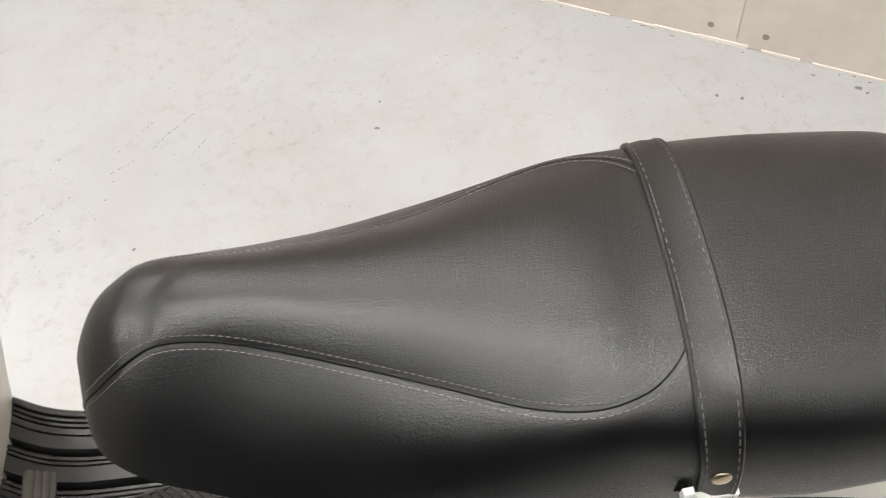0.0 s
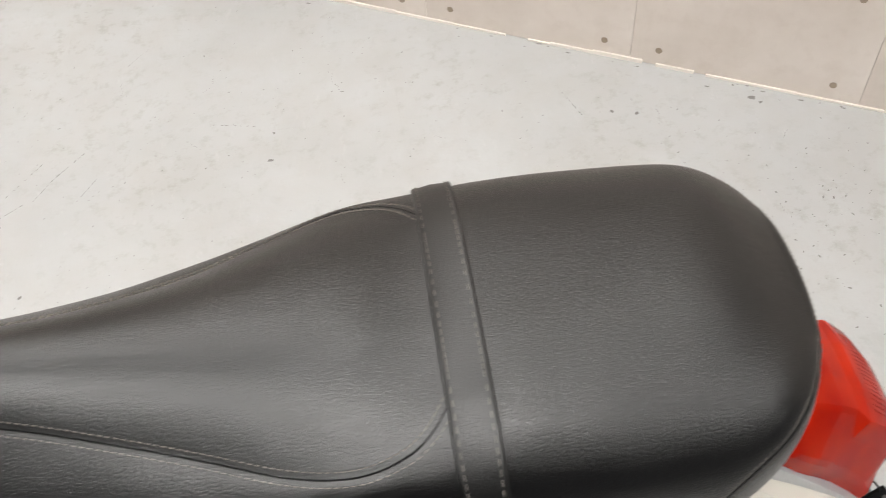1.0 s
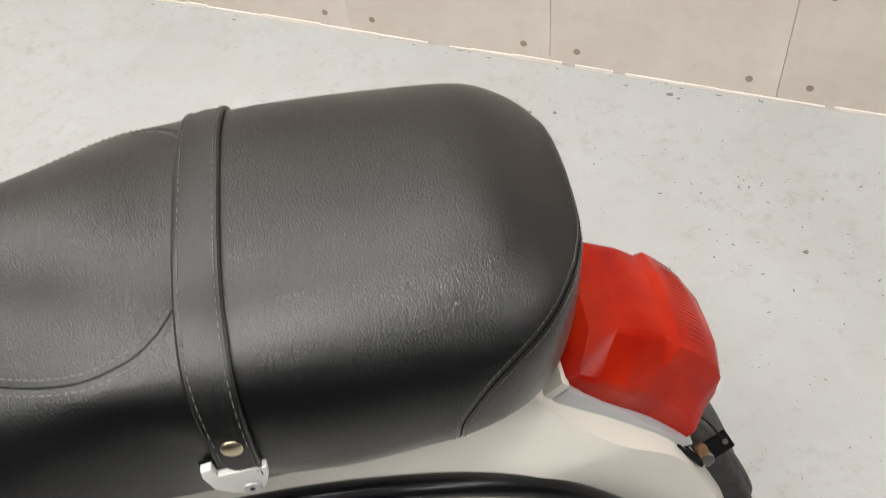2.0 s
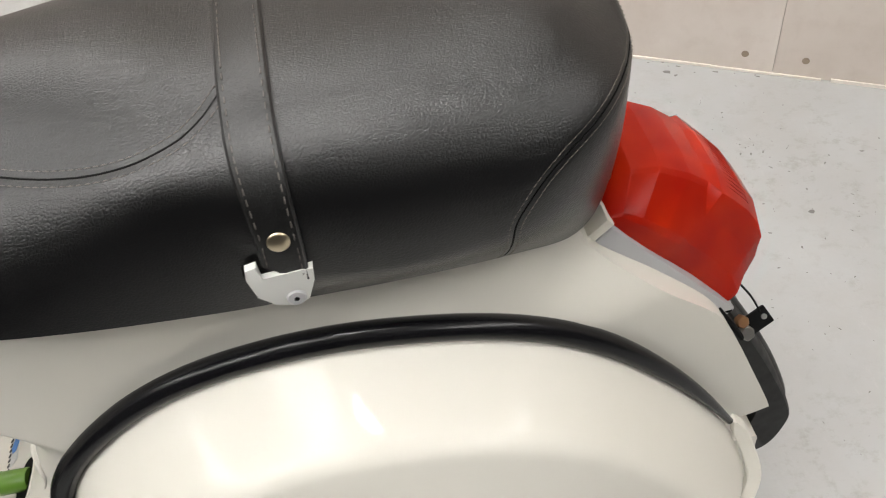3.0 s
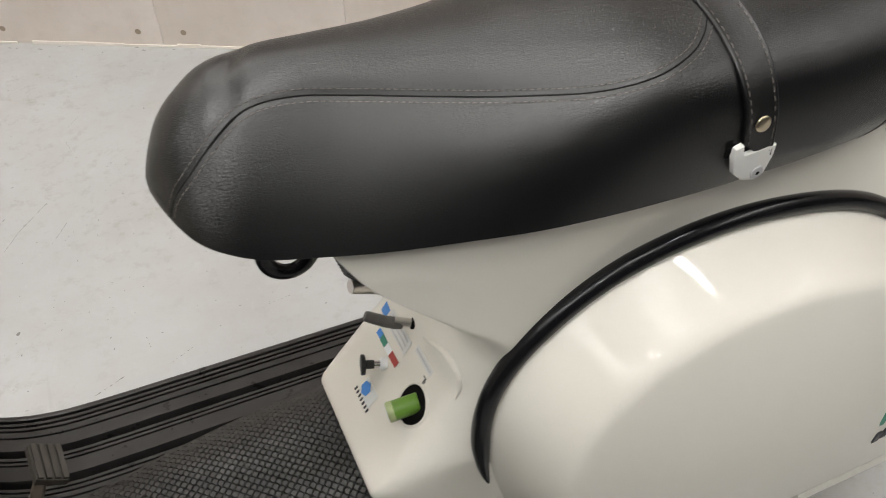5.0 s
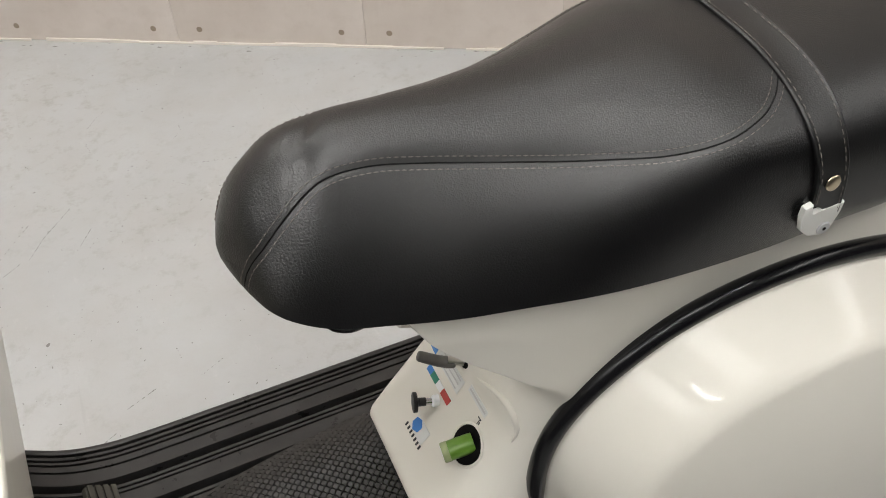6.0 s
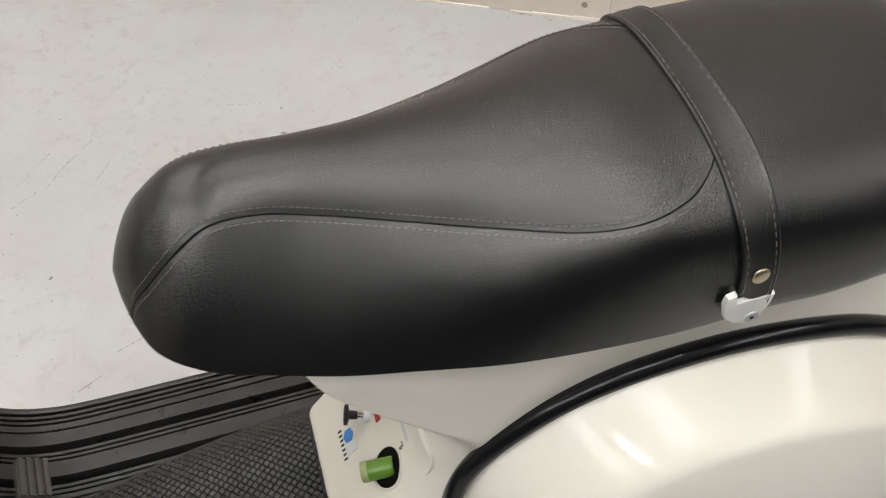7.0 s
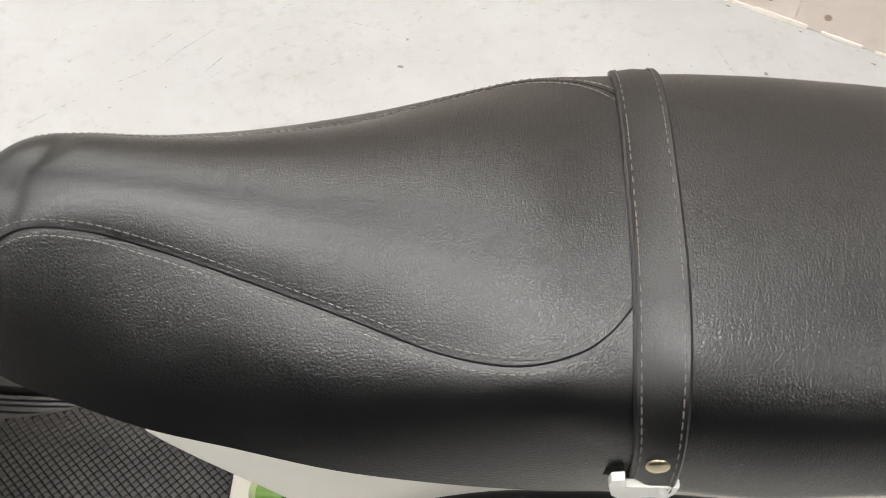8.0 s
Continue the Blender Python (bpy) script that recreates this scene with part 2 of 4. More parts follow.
TURN = Matrix.Rotation(WALL_ANGLE, 4, "Z")


def room_wall(name, lo, hi, mat, label):
    bm = block(lo, hi)
    bm.transform(TURN)
    return tagged(obj(name, bm, mat, smooth=False), label, "wall", kind="structure")


wall = room_wall("wall_north", (-SIDE, WALL_FAR + 0.012, -0.02), (SIDE, WALL_FAR + 0.14, CEILING), JOINT_GREY, "interior wall covered with printed concrete-look panels")
# south and east walls are unseen; their dark colour holds reflections down
room_wall("wall_south", (-SIDE, SOUTH - 0.15, -0.02), (SIDE, SOUTH, CEILING), DIM_WALL, "unseen closing wall, coloured dark to keep reflections black")
# added low screen, never in view: gives the seat's flank something dark to reflect
room_wall("dark_screen", (-SIDE, -1.22, -0.02), (SIDE, -1.1, 1.05), DIM_WALL, "added low dark screen, out of view, that darkens the seat's reflections")
room_wall("wall_east", (SIDE, SOUTH - 0.15, -0.02), (SIDE + 0.15, WALL_FAR + 0.14, CEILING), DIM_WALL, "unseen closing wall, coloured dark to keep reflections black")
room_wall("wall_west", (-SIDE - 0.15, SOUTH - 0.15, -0.02), (-SIDE, WALL_FAR + 0.14, CEILING), PLAIN_WALL, "plain off-white plaster wall")
ceil = block((-SIDE, SOUTH, CEILING), (SIDE, WALL_FAR + 0.012, CEILING + 0.1))
ceil.transform(TURN)
tagged(obj("ceiling", ceil, GREY_CEILING, smooth=False), "plain pale grey ceiling", "ceiling", kind="structure")

# wall panels: joints every PANEL metres, counted from JOINT
PANEL, JOINT = 0.4427, -0.5298
panel_bm = block((0.0004, 0, 0.0012), (PANEL - 0.0004, 0.014, CEILING - 0.004), 0.0006, 1)
dot_mesh = bmesh.new()
bmesh.ops.create_cone(dot_mesh, cap_ends=True, segments=20, radius1=0.0072, radius2=0.0066, depth=0.0016)
dot_mesh.transform(Matrix.Rotation(radians(90), 4, "X"))
dot_data = bpy.data.meshes.new("form_hole")
dot_mesh.to_mesh(dot_data)
dot_mesh.free()
dot_data.materials.append(PRINT_DOT)
panel_data = bpy.data.meshes.new("panel")
panel_bm.to_mesh(panel_data)
panel_bm.free()
panel_data.materials.append(WALL)
for k in range(-11, 14):
    x0 = JOINT + k * PANEL
    if x0 < -SIDE or x0 + PANEL > SIDE:
        continue
    p = new("panel", panel_data)
    p.parent = wall
    p.matrix_basis = TURN @ Matrix.Translation((x0, WALL_FAR - 0.002, 0))
    if -3 < k < 6:
        for side in (0.055, PANEL - 0.055):
            for z in (0.038, 0.235, 0.432):
                d = new("form_hole", dot_data)
                d.parent = wall
                d.matrix_basis = TURN @ Matrix.Translation((x0 + side, WALL_FAR - 0.0022, z))

# torn paper edge along the foot of the wall
rng = random.Random(4)
edge = bmesh.new()
x = -2.2
while x < 2.6:
    w = rng.uniform(0.04, 0.22)
    h = rng.uniform(0.004, 0.009)
    b = block((x, WALL_FAR - 0.0065, 0.0005), (x + w, WALL_FAR - 0.0025, h))
    b.transform(TURN)
    tmp = bpy.data.meshes.new("tmp")
    b.to_mesh(tmp)
    b.free()
    edge.from_mesh(tmp)
    bpy.data.meshes.remove(tmp)
    x += w + (rng.uniform(0.005, 0.06) if rng.random() < 0.45 else 0.0)
tagged(obj("trim", edge, PAPER_EDGE, smooth=False), "torn pale paper edge along the foot of the wall", "trim", kind="structure")

# unseen ceiling lights: some placed from glints and sheen, the rest added as fill
def glow(name, strength):
    m = bpy.data.materials.new(name)
    m.use_nodes = True
    nt = m.node_tree
    nt.nodes.remove(nt.nodes["Principled BSDF"])
    em = nt.nodes.new("ShaderNodeEmission")
    em.inputs[0].default_value = (1.0, 0.98, 0.95, 1)
    em.inputs[1].default_value = strength
    nt.links.new(em.outputs[0], nt.nodes["Material Output"].inputs[0])
    return m


GLOW, PANEL_GLOW = glow("lit_diffuser", LAMP_STRENGTH), glow("lit_panel", PANEL_STRENGTH)
LIGHT_BODY = material("white_lamp_housing", (0.8, 0.8, 0.8), 0.4)


def ceiling_light(m, half, wide, mat):
    base = new("ceiling_light")
    tagged(base, "unseen white ceiling light with a glowing diffuser, placed to suit the lighting", "ceiling light", "lights on the ceiling")
    part("housing", block((-half - 0.02, -wide - 0.02, -0.045), (half + 0.02, wide + 0.02, 0.0), 0.008), LIGHT_BODY, base)
    part("diffuser", block((-half, -wide, -0.075), (half, wide, -0.046), 0.01), mat, base)
    base.matrix_basis = m
    return base


for col_x, row_y, half, wide, turn, mat in (
    (0.5, -0.45, 0.15, 0.05, 0, GLOW),
    (-0.35, -0.75, 0.45, 0.2, 0, PANEL_GLOW),
    (-0.15, 0.62, 0.6, 0.15, 0, PANEL_GLOW),
    # added fill that brightens the top of the seat
    (-1.35, 0.68, 0.5, 0.2, 0, PANEL_GLOW),
    (-0.5, -2.1, 0.28, 0.045, 0, GLOW),
    # added fill for the body strip below the seat
    (0.1, -1.25, 0.45, 0.2, 0, PANEL_GLOW),
    # added fill for the near side of the body
    (-1.4, -2.8, 0.6, 0.3, 0, PANEL_GLOW),
    (-2.3, -2.4, 0.6, 0.3, 0, PANEL_GLOW),
    (-2.9, -1.2, 0.6, 0.3, 0, PANEL_GLOW),
    (-3.0, 0.6, 0.4, 0.03, 90, GLOW),
    (2.6, 0.3, 0.6, 0.2, 90, PANEL_GLOW),
    # added fill for the tail and the rear lamp
    (2.7, -1.0, 0.6, 0.3, 90, PANEL_GLOW),
):
    ceiling_light(TURN @ Matrix.Translation((col_x, row_y, CEILING)) @ Matrix.Rotation(radians(turn), 4, "Z"), half, wide, mat)

# ---------------------------------------------------------------- scooter
scooter = new("scooter")
tagged(scooter, "cream white step-through motor scooter with black seat, on its stand", "scooter")

# seat: x, half width, height of it, top, roundness, half width at the hem, height of the hem
SEAT = [
    (-0.04, 0.1315, 0.7303, 0.8085, 2.27, 0.1299, 0.6908),
    (0.02, 0.1330, 0.7150, 0.8125, 2.95, 0.1246, 0.6844),
    (0.08, 0.1365, 0.7110, 0.8132, 2.85, 0.1166, 0.6759),
    (0.13, 0.1348, 0.7180, 0.8138, 2.6, 0.1070, 0.6680),
    (0.17, 0.1315, 0.7260, 0.8150, 2.35, 0.0974, 0.6614),
    (0.20, 0.1185, 0.7432, 0.8100, 2.45, 0.0895, 0.6566),
    (0.22, 0.1040, 0.7600, 0.7990, 2.1, 0.0720, 0.6578),
    (0.235, 0.0715, 0.7700, 0.7920, 1.95, 0.0470, 0.6600),
    (0.243, 0.0480, 0.7680, 0.7870, 2.0, 0.0320, 0.6640),
    (0.246, 0.0120, 0.7500, 0.7680, 2.0, 0.0080, 0.7120),
]
# front of the seat: x, half width and height at the hem, half width and height at the seam, crown, fullness of the side
NOSE = [
    (-0.4060, 0.006, 0.7340, 0.004, 0.7380, 0.7420, 0.40),
    (-0.4030, 0.022, 0.7330, 0.015, 0.7400, 0.7510, 0.40),
    (-0.3970, 0.043, 0.7310, 0.029, 0.7440, 0.7640, 0.36),
    (-0.3880, 0.064, 0.7280, 0.041, 0.7540, 0.7790, 0.30),
    (-0.3740, 0.077, 0.7225, 0.0424, 0.7692, 0.7950, 0.26),
    (-0.3500, 0.0876, 0.7152, 0.0388, 0.7916, 0.8120, 0.22),
    (-0.3150, 0.0974, 0.7115, 0.0340, 0.8017, 0.8190, 0.18),
    (-0.2700, 0.1096, 0.7086, 0.0391, 0.7942, 0.8175, 0.19),
    (-0.2200, 0.1173, 0.7039, 0.0510, 0.7862, 0.8135, 0.29),
    (-0.1600, 0.1268, 0.7000, 0.0698, 0.7788, 0.8130, 0.49),
    (-0.1000, 0.1307, 0.6961, 0.0929, 0.7791, 0.8160, 0.67),
    (-0.0500, 0.1313, 0.6932, 0.1024, 0.7872, 0.8170, 0.81),
    (0.0, 0.1290, 0.6880, 0.1040, 0.7920, 0.8120, 0.85),
    (0.05, 0.1220, 0.6800, 0.1040, 0.7920, 0.8090, 0.85),
]


def hem(x):
    """Half width and height of the seat's lower edge."""
    w = smoothstep(-0.04, 0.03, x)
    return lerp_table(x, NOSE, 1) * (1 - w) + lerp_table(x, SEAT, 5) * w, lerp_table(x, NOSE, 2) * (1 - w) + lerp_table(x, SEAT, 6) * w


NV_TOP, NV_SIDE = 44, 22


def rear_half_section(x):
    w, zw, zt, n, yb, zb = (lerp_table(x, SEAT, k) for k in range(1, 7))
    w, n, yb = max(w, 0.003), min(6, max(1.6, n)), max(yb, 0.002)
    half = []
    for i in range(NV_SIDE):
        u = i / NV_SIDE
        half.append((yb + (w - yb) * math.sin(u * math.pi / 2), zb + (zw - zb) * u))
    for i in range(NV_TOP + 1):
        th = math.pi / 2 * i / NV_TOP
        half.append((w * max(0.0, math.cos(th)) ** (2 / n), zw + (zt - zw) * math.sin(th) ** (2 / n)))
    return half


def front_half_section(x):
    yb, zb, ys, zs, zc, full = (lerp_table(x, NOSE, k) for k in range(1, 7))
    cy, cz = (yb + ys) / 2 * (1 - full) + yb * full, (zb + zs) / 2 * (1 - full) + zs * full
    ns = NV_SIDE + 20
    half = []
    for i in range(ns):
        u = i / ns
        half.append(((1 - u) ** 2 * yb + 2 * u * (1 - u) * cy + u * u * ys, (1 - u) ** 2 * zb + 2 * u * (1 - u) * cz + u * u * zs))
    nt = NV_SIDE + NV_TOP - ns
    for i in range(nt + 1):
        w = i / nt
        half.append((ys * (1 - w), zs + (zc - zs) * (1 - (1 - w) ** 2.3)))
    return half


def seat_section(x):
    w = smoothstep(-0.06, 0.03, x)
    if w <= 0:
        half = front_half_section(x)
    elif w >= 1:
        half = rear_half_section(x)
    else:
        half = [(a[0] * (1 - w) + b[0] * w, a[1] * (1 - w) + b[1] * w) for a, b in zip(front_half_section(x), rear_half_section(x))]
    for _ in range(3):
        half = [half[0]] + [((a[0] + 2 * b[0] + c[0]) / 4, (a[1] + 2 * b[1] + c[1]) / 4) for a, b, c in zip(half, half[1:], half[2:])] + [half[-1]]
    return [Vector((x, -y, z)) for y, z in half] + [Vector((x, y, z)) for y, z in reversed(half[:-1])]


def seat_stations():
    xs = [-0.406, -0.4055, -0.405, -0.404, -0.403, -0.4015, -0.400, -0.398]
    x = -0.3958
    while x < 0.236:
        xs.append(x)
        x += 0.0032
    return xs + [0.236, 0.239, 0.2415, 0.2435, 0.245, 0.246]


seat_rows = [seat_section(x) for x in seat_stations()]
# ease the rear corners of the cushion and the run of the cover under the strap
for _ in range(30):
    eased = [list(row) for row in seat_rows]
    for i in range(1, len(seat_rows) - 8):
        x = seat_rows[i][0].x
        w = smoothstep(0.08, 0.13, x) * smoothstep(0.234, 0.215, x) + smoothstep(-0.15, -0.09, x) * smoothstep(0.07, 0.03, x)
        if w > 0:
            for k in range(len(seat_rows[i])):
                mean = (seat_rows[i - 1][k] + seat_rows[i][k] * 2 + seat_rows[i + 1][k]) / 4
                eased[i][k] = seat_rows[i][k].lerp(Vector((seat_rows[i][k].x, mean.y, mean.z)), w)
    seat_rows = eased
plain_bm, _ = sheet(seat_rows)
SEAT_TREE = tree_of(plain_bm)
plain_bm.free()


def on_seat(p, lift=0.0):
    q, nrm, _, _ = SEAT_TREE.find_nearest(Vector(p))
    if nrm.dot(q - Vector((q.x, 0, 0.70))) < 0:
        nrm = -nrm
    return q + nrm * lift, nrm


SEAM = [(-0.398, -0.040, 0.733), (-0.3935, -0.040, 0.747), (-0.380, -0.0424, 0.764), (-0.365, -0.041, 0.779), (-0.335, -0.0355, 0.799), (-0.30, -0.035, 0.80), (-0.26, -0.041, 0.793), (-0.21, -0.054, 0.785),
        (-0.15, -0.075, 0.781), (-0.10, -0.094, 0.781), (-0.06, -0.102, 0.785), (-0.03, -0.098, 0.792), (-0.012, -0.087, 0.797), (0.002, -0.071, 0.803)]
seam_near = [on_seat(p)[0] for p in catmull(SEAM, 10)]
seam_far = [Vector((p.x, -p.y, p.z)) for p in seam_near]
REAR_SEAM = [(0.146, -0.117, 0.676), (0.1478, -0.1290, 0.700), (0.1495, -0.1335, 0.7195), (0.1560, -0.1325, 0.733), (0.1680, -0.1285, 0.7480), (0.1840, -0.1220, 0.7600), (0.2025, -0.1110, 0.7690), (0.2160, -0.0980, 0.7740), (0.2275, -0.0820, 0.777), (0.2375, -0.058, 0.7785), (0.2425, 0.0, 0.785)]
rear_half = [on_seat(p)[0] for p in catmull(REAR_SEAM, 10)]
seam_rear = rear_half + [Vector((p.x, -p.y, p.z)) for p in rear_half[-2::-1]]


def seat_cover():
    from_seams = [(seam_near, 0.0004, 0.0020), (seam_far, 0.0004, 0.0020), (seam_rear, 0.0005, 0.0020)]
    bm, vs = sheet(seat_rows)
    for row in (vs[0], vs[-1]):
        bm.faces.new(row if row is vs[0] else row[::-1])
    from mathutils.kdtree import KDTree
    bm.normal_update()
    for line, deep, wide in from_seams:
        fine = [a.lerp(b, k / 3) for a, b in zip(line, line[1:]) for k in range(3)]
        tree = KDTree(len(fine))
        for i, p in enumerate(fine):
            tree.insert(p, i)
        tree.balance()
        for v in bm.verts:
            _, _, d = tree.find(v.co)
            if d < 0.03:
                out = (v.co - Vector((v.co.x, 0, 0.70))).normalized()
                v.co += out * (0.0004 * math.exp(-((d / 0.012) ** 2)) - deep * math.exp(-((d / wide) ** 2)))
    # creases where the cover bends over the nose
    for x0, slope, y0, reach, deep, wide in ((-0.336, 0.40, -0.010, 0.032, 0.0038, 0.0095), (-0.352, 0.10, -0.026, 0.012, 0.0018, 0.0040)):
        for v in bm.verts:
            if v.co.z > 0.76:
                d = (v.co.x - x0 - slope * (v.co.y - y0) - 0.002 * math.sin(v.co.y * 190)) / wide
                v.co.z -= deep * math.exp(-d * d - ((v.co.y - y0) / reach) ** 4)
    return bm


seat = part("seat", seat_cover(), LEATHER, scooter, "long black grained vinyl seat with stitched seams")


def stitches(line, side, gap=0.0045, length=0.0036, pitch=0.0050, fat=0.00036):
    """Rows of thread along a seam, off to one side of it."""
    bm = bmesh.new()
    run = 0.0
    nxt = 0.0
    for a, b in zip(line, line[1:]):
        seg = (b - a).length
        if seg < 1e-6:
            continue
        d = (b - a) / seg
        while nxt < run + seg:
            p = a + d * (nxt - run)
            _, nrm = on_seat(p)
            s = d.cross(nrm).normalized() * side * gap
            q0, _ = on_seat(p + s - d * length / 2, 0.0002)
            q1, _ = on_seat(p + s + d * length / 2, 0.0002)
            qm, _ = on_seat(p + s, 0.0007)
            tube([q0, qm, q1], [fat * 0.6, fat, fat * 0.6], 5, bm)
            nxt += pitch
        run += seg
    return bm


# near-black tubes sunk in the seams stand in for the shade of the gap
for line in (seam_near, seam_far, seam_rear):
    part("seam_line", tube([on_seat(p, -0.0002)[0] for p in line[1:-1]], 0.0007, 6), DARK, seat, "dark line laid along the seam for the shade in its gap")
# far stitches are made thicker in place of the pale sheen at grazing view
for line in (seam_near, seam_far):
    for side in (1, -1):
        part("stitching", stitches(line, side, fat=0.0004 if line is seam_near else 0.0006), SEAT_THREAD, seat, "pale grey thread stitches")
for side in (1, -1):
    part("stitching", stitches(seam_rear, side, 0.0035, 0.0034, 0.0042, 0.00028), SEAT_THREAD, seat, "pale grey thread stitches")

# strap across the seat
STRAP_X0, STRAP_WIDE, STRAP_END = -0.0015, 0.029, 0.0255


def strap_mesh():
    cols = [(0.0, 0.0003), (0.0, 0.0026), (0.05, 0.0036), (0.13, 0.0028), (0.5, 0.0038), (0.87, 0.0028), (0.95, 0.0036), (1.0, 0.0026), (1.0, 0.0003)]
    rows = []
    ref = seat_section(0.017)
    keep = [i for i, p in enumerate(ref) if p.z > 0.7165]
    for i in keep:
        row = []
        low = smoothstep(0.795, 0.735, ref[i].z)
        shift, wide = 0.005 * low, STRAP_WIDE + (STRAP_END - STRAP_WIDE) * low
        for u, lift in cols:
            x = STRAP_X0 + shift + u * wide
            s = seat_section(x)
            p, t = s[i], s[min(i + 1, len(s) - 1)] - s[max(i - 1, 0)]
            nrm = Vector((0, -t.z, t.y)).normalized()
            if nrm.dot(p - Vector((p.x, 0, 0.72))) < 0:
                nrm = -nrm
            row.append(p + nrm * (lift + 0.0014 * low * (lift > 0.001)))
        rows.append(row)
    bm, vs = sheet(rows)
    bm.faces.new(vs[0])
    bm.faces.new(vs[-1][::-1])
    return bm, rows


strap_bm, strap_rows = strap_mesh()
strap = part("strap", strap_bm, STRAP_LEATHER, seat, "black stitched vinyl grab strap")
for col in (3, 5):
    line = [row[col] for row in strap_rows]
    bm = bmesh.new()
    acc = 0.0
    for a, b in zip(line, line[1:]):
        seg = (b - a).length
        acc += seg
        if acc > 0.0046:
            acc = 0.0
            d = (b - a).normalized()
            out = (a - Vector((a.x, 0, 0.72))).normalized()
            tube([a - d * 0.002 + out * 0.0003, a + out * 0.0007, a + d * 0.002 + out * 0.0003], [0.0004, 0.0005, 0.0004], 5, bm)
    part("stitching", bm, THREAD, seat, "pale grey thread stitches")

# buckle, rivet and screw on both sides
BUCKLE_OUTLINE = [(-0.0265, 0.0225), (-0.0200, 0.0250), (-0.0180, 0.0140), (0.0080, 0.0195), (0.0112, 0.0200), (0.0115, 0.0090), (0.0080, -0.0060), (0.0000, -0.0112), (-0.0120, -0.0085), (-0.0215, -0.0010), (-0.0265, 0.0140)]
for sgn in (-1, 1):
    at = Vector((0.0185, sgn * 0.1355, 0.7035))
    m = axes(at, (1 if sgn < 0 else -1, 0, -0.1 if sgn < 0 else 0.1), (0, sgn, -0.04))
    out = [(x if sgn < 0 else -x, z) for x, z in BUCKLE_OUTLINE]
    # near-black plate behind the holder gives the shade of the pocket in the cover
    hollow = [(-0.006 + (x + 0.006) * 1.09, 0.010 + (z - 0.010) * 1.05) for x, z in out if z > 0.003]
    hollow = hollow if sgn < 0 else hollow[::-1]
    part("pocket_shade", prism(hollow, m @ Matrix.Translation((0, -0.0045, -0.0075)), 0.0015, 0.0004), DARK, seat, "dark plate for the shaded pocket round the strap holder")
    part("buckle", prism(out if sgn < 0 else out[::-1], m @ Matrix.Translation((0, 0, -0.0030)), 0.005, 0.0008), BUCKLE, seat, "white moulded strap holder")
    bm = bmesh.new()
    bmesh.ops.create_cone(bm, cap_ends=True, segments=20, radius1=0.0064, radius2=0.0052, depth=0.0018)
    bm.transform(m @ Matrix.Translation((0.0005, -0.0035, 0.0024)))
    head = part("screw", bm, GREY_PLASTIC, seat, "domed grey screw head")
    # no socket is cut: a near-black plug shows its shaded inside
    bm = bmesh.new()
    bmesh.ops.create_cone(bm, cap_ends=True, segments=6, radius1=0.0017, radius2=0.0017, depth=0.0006)
    bm.transform(m @ Matrix.Translation((0.0005, -0.0035, 0.0034)))
    part("socket", bm, DARK, head)
    bm = bmesh.new()
    bmesh.ops.create_uvsphere(bm, u_segments=20, v_segments=10, radius=0.0067)
    bm.transform(axes((0.0165, sgn * 0.1355, 0.7435), (1, 0, 0), (0, sgn, 0.1)) @ Matrix.Diagonal((1, 1, 0.3, 1)))
    part("rivet", bm, BRASS, seat, "pale brass rivet")

# hand loop under the nose of the seat
loop = [Vector((-0.340, -0.015, 0.722)), Vector((-0.340, -0.015, 0.69))]
loop += [Vector((-0.320 - 0.020 * math.cos(a), -0.015, 0.653 - 0.024 * math.sin(a))) for a in (math.pi * k / 16 for k in range(17))]
loop += [Vector((-0.300, -0.015, 0.69)), Vector((-0.300, -0.015, 0.72))]
part("seat_latch", tube(loop, 0.0055, 10, flat=1.3), BLACK_TRIM, seat, "black seat opening loop")

# ---------------------------------------------------------------- body shell
TRIM = [(-0.181, -0.100, 0.335), (-0.193, -0.101, 0.385), (-0.197, -0.102, 0.430), (-0.195, -0.103, 0.475), (-0.183, -0.104, 0.515), (-0.162, -0.105, 0.547), (-0.131, -0.107, 0.577), (-0.080, -0.110, 0.614), (-0.004, -0.115, 0.632), (0.050, -0.115, 0.631), (0.107, -0.115, 0.6215), (0.150, -0.114, 0.608), (0.190, -0.113, 0.589), (0.234, -0.112, 0.556), (0.287, -0.110, 0.495), (0.318, -0.107, 0.450), (0.337, -0.103, 0.417)]
trim_line = catmull(TRIM, 7)
for _ in range(30):
    trim_line = trim_line[:1] + [(a + 2 * b + c) / 4 for a, b, c in zip(trim_line, trim_line[1:], trim_line[2:])] + trim_line[-1:]
FRONT = [(0.22, -0.285), (0.30, -0.288), (0.372, -0.296), (0.388, -0.299), (0.398, -0.288), (0.4133, -0.272), (0.44, -0.248), (0.46, -0.231), (0.49, -0.213), (0.53, -0.212), (0.57, -0.232), (0.59, -0.245), (0.6135, -0.260), (0.637, -0.276), (0.666, -0.2955), (0.70, -0.318), (0.735, -0.335)]
FRONT_SIDE = [(0.22, -0.250), (0.30, -0.250), (0.36, -0.251), (0.388, -0.250), (0.4133, -0.242), (0.44, -0.231), (0.46, -0.223), (0.49, -0.213)]
LOW_REAR = [(0.22, 0.388), (0.33, 0.386), (0.344, 0.380), (0.352, 0.340), (0.39, 0.338)]
REAR = [(0.384, 0.3895), (0.400, 0.3835), (0.451, 0.3610), (0.505, 0.3365), (0.547, 0.3130), (0.59, 0.269), (0.638, 0.214), (0.66, 0.205), (0.74, 0.20)]


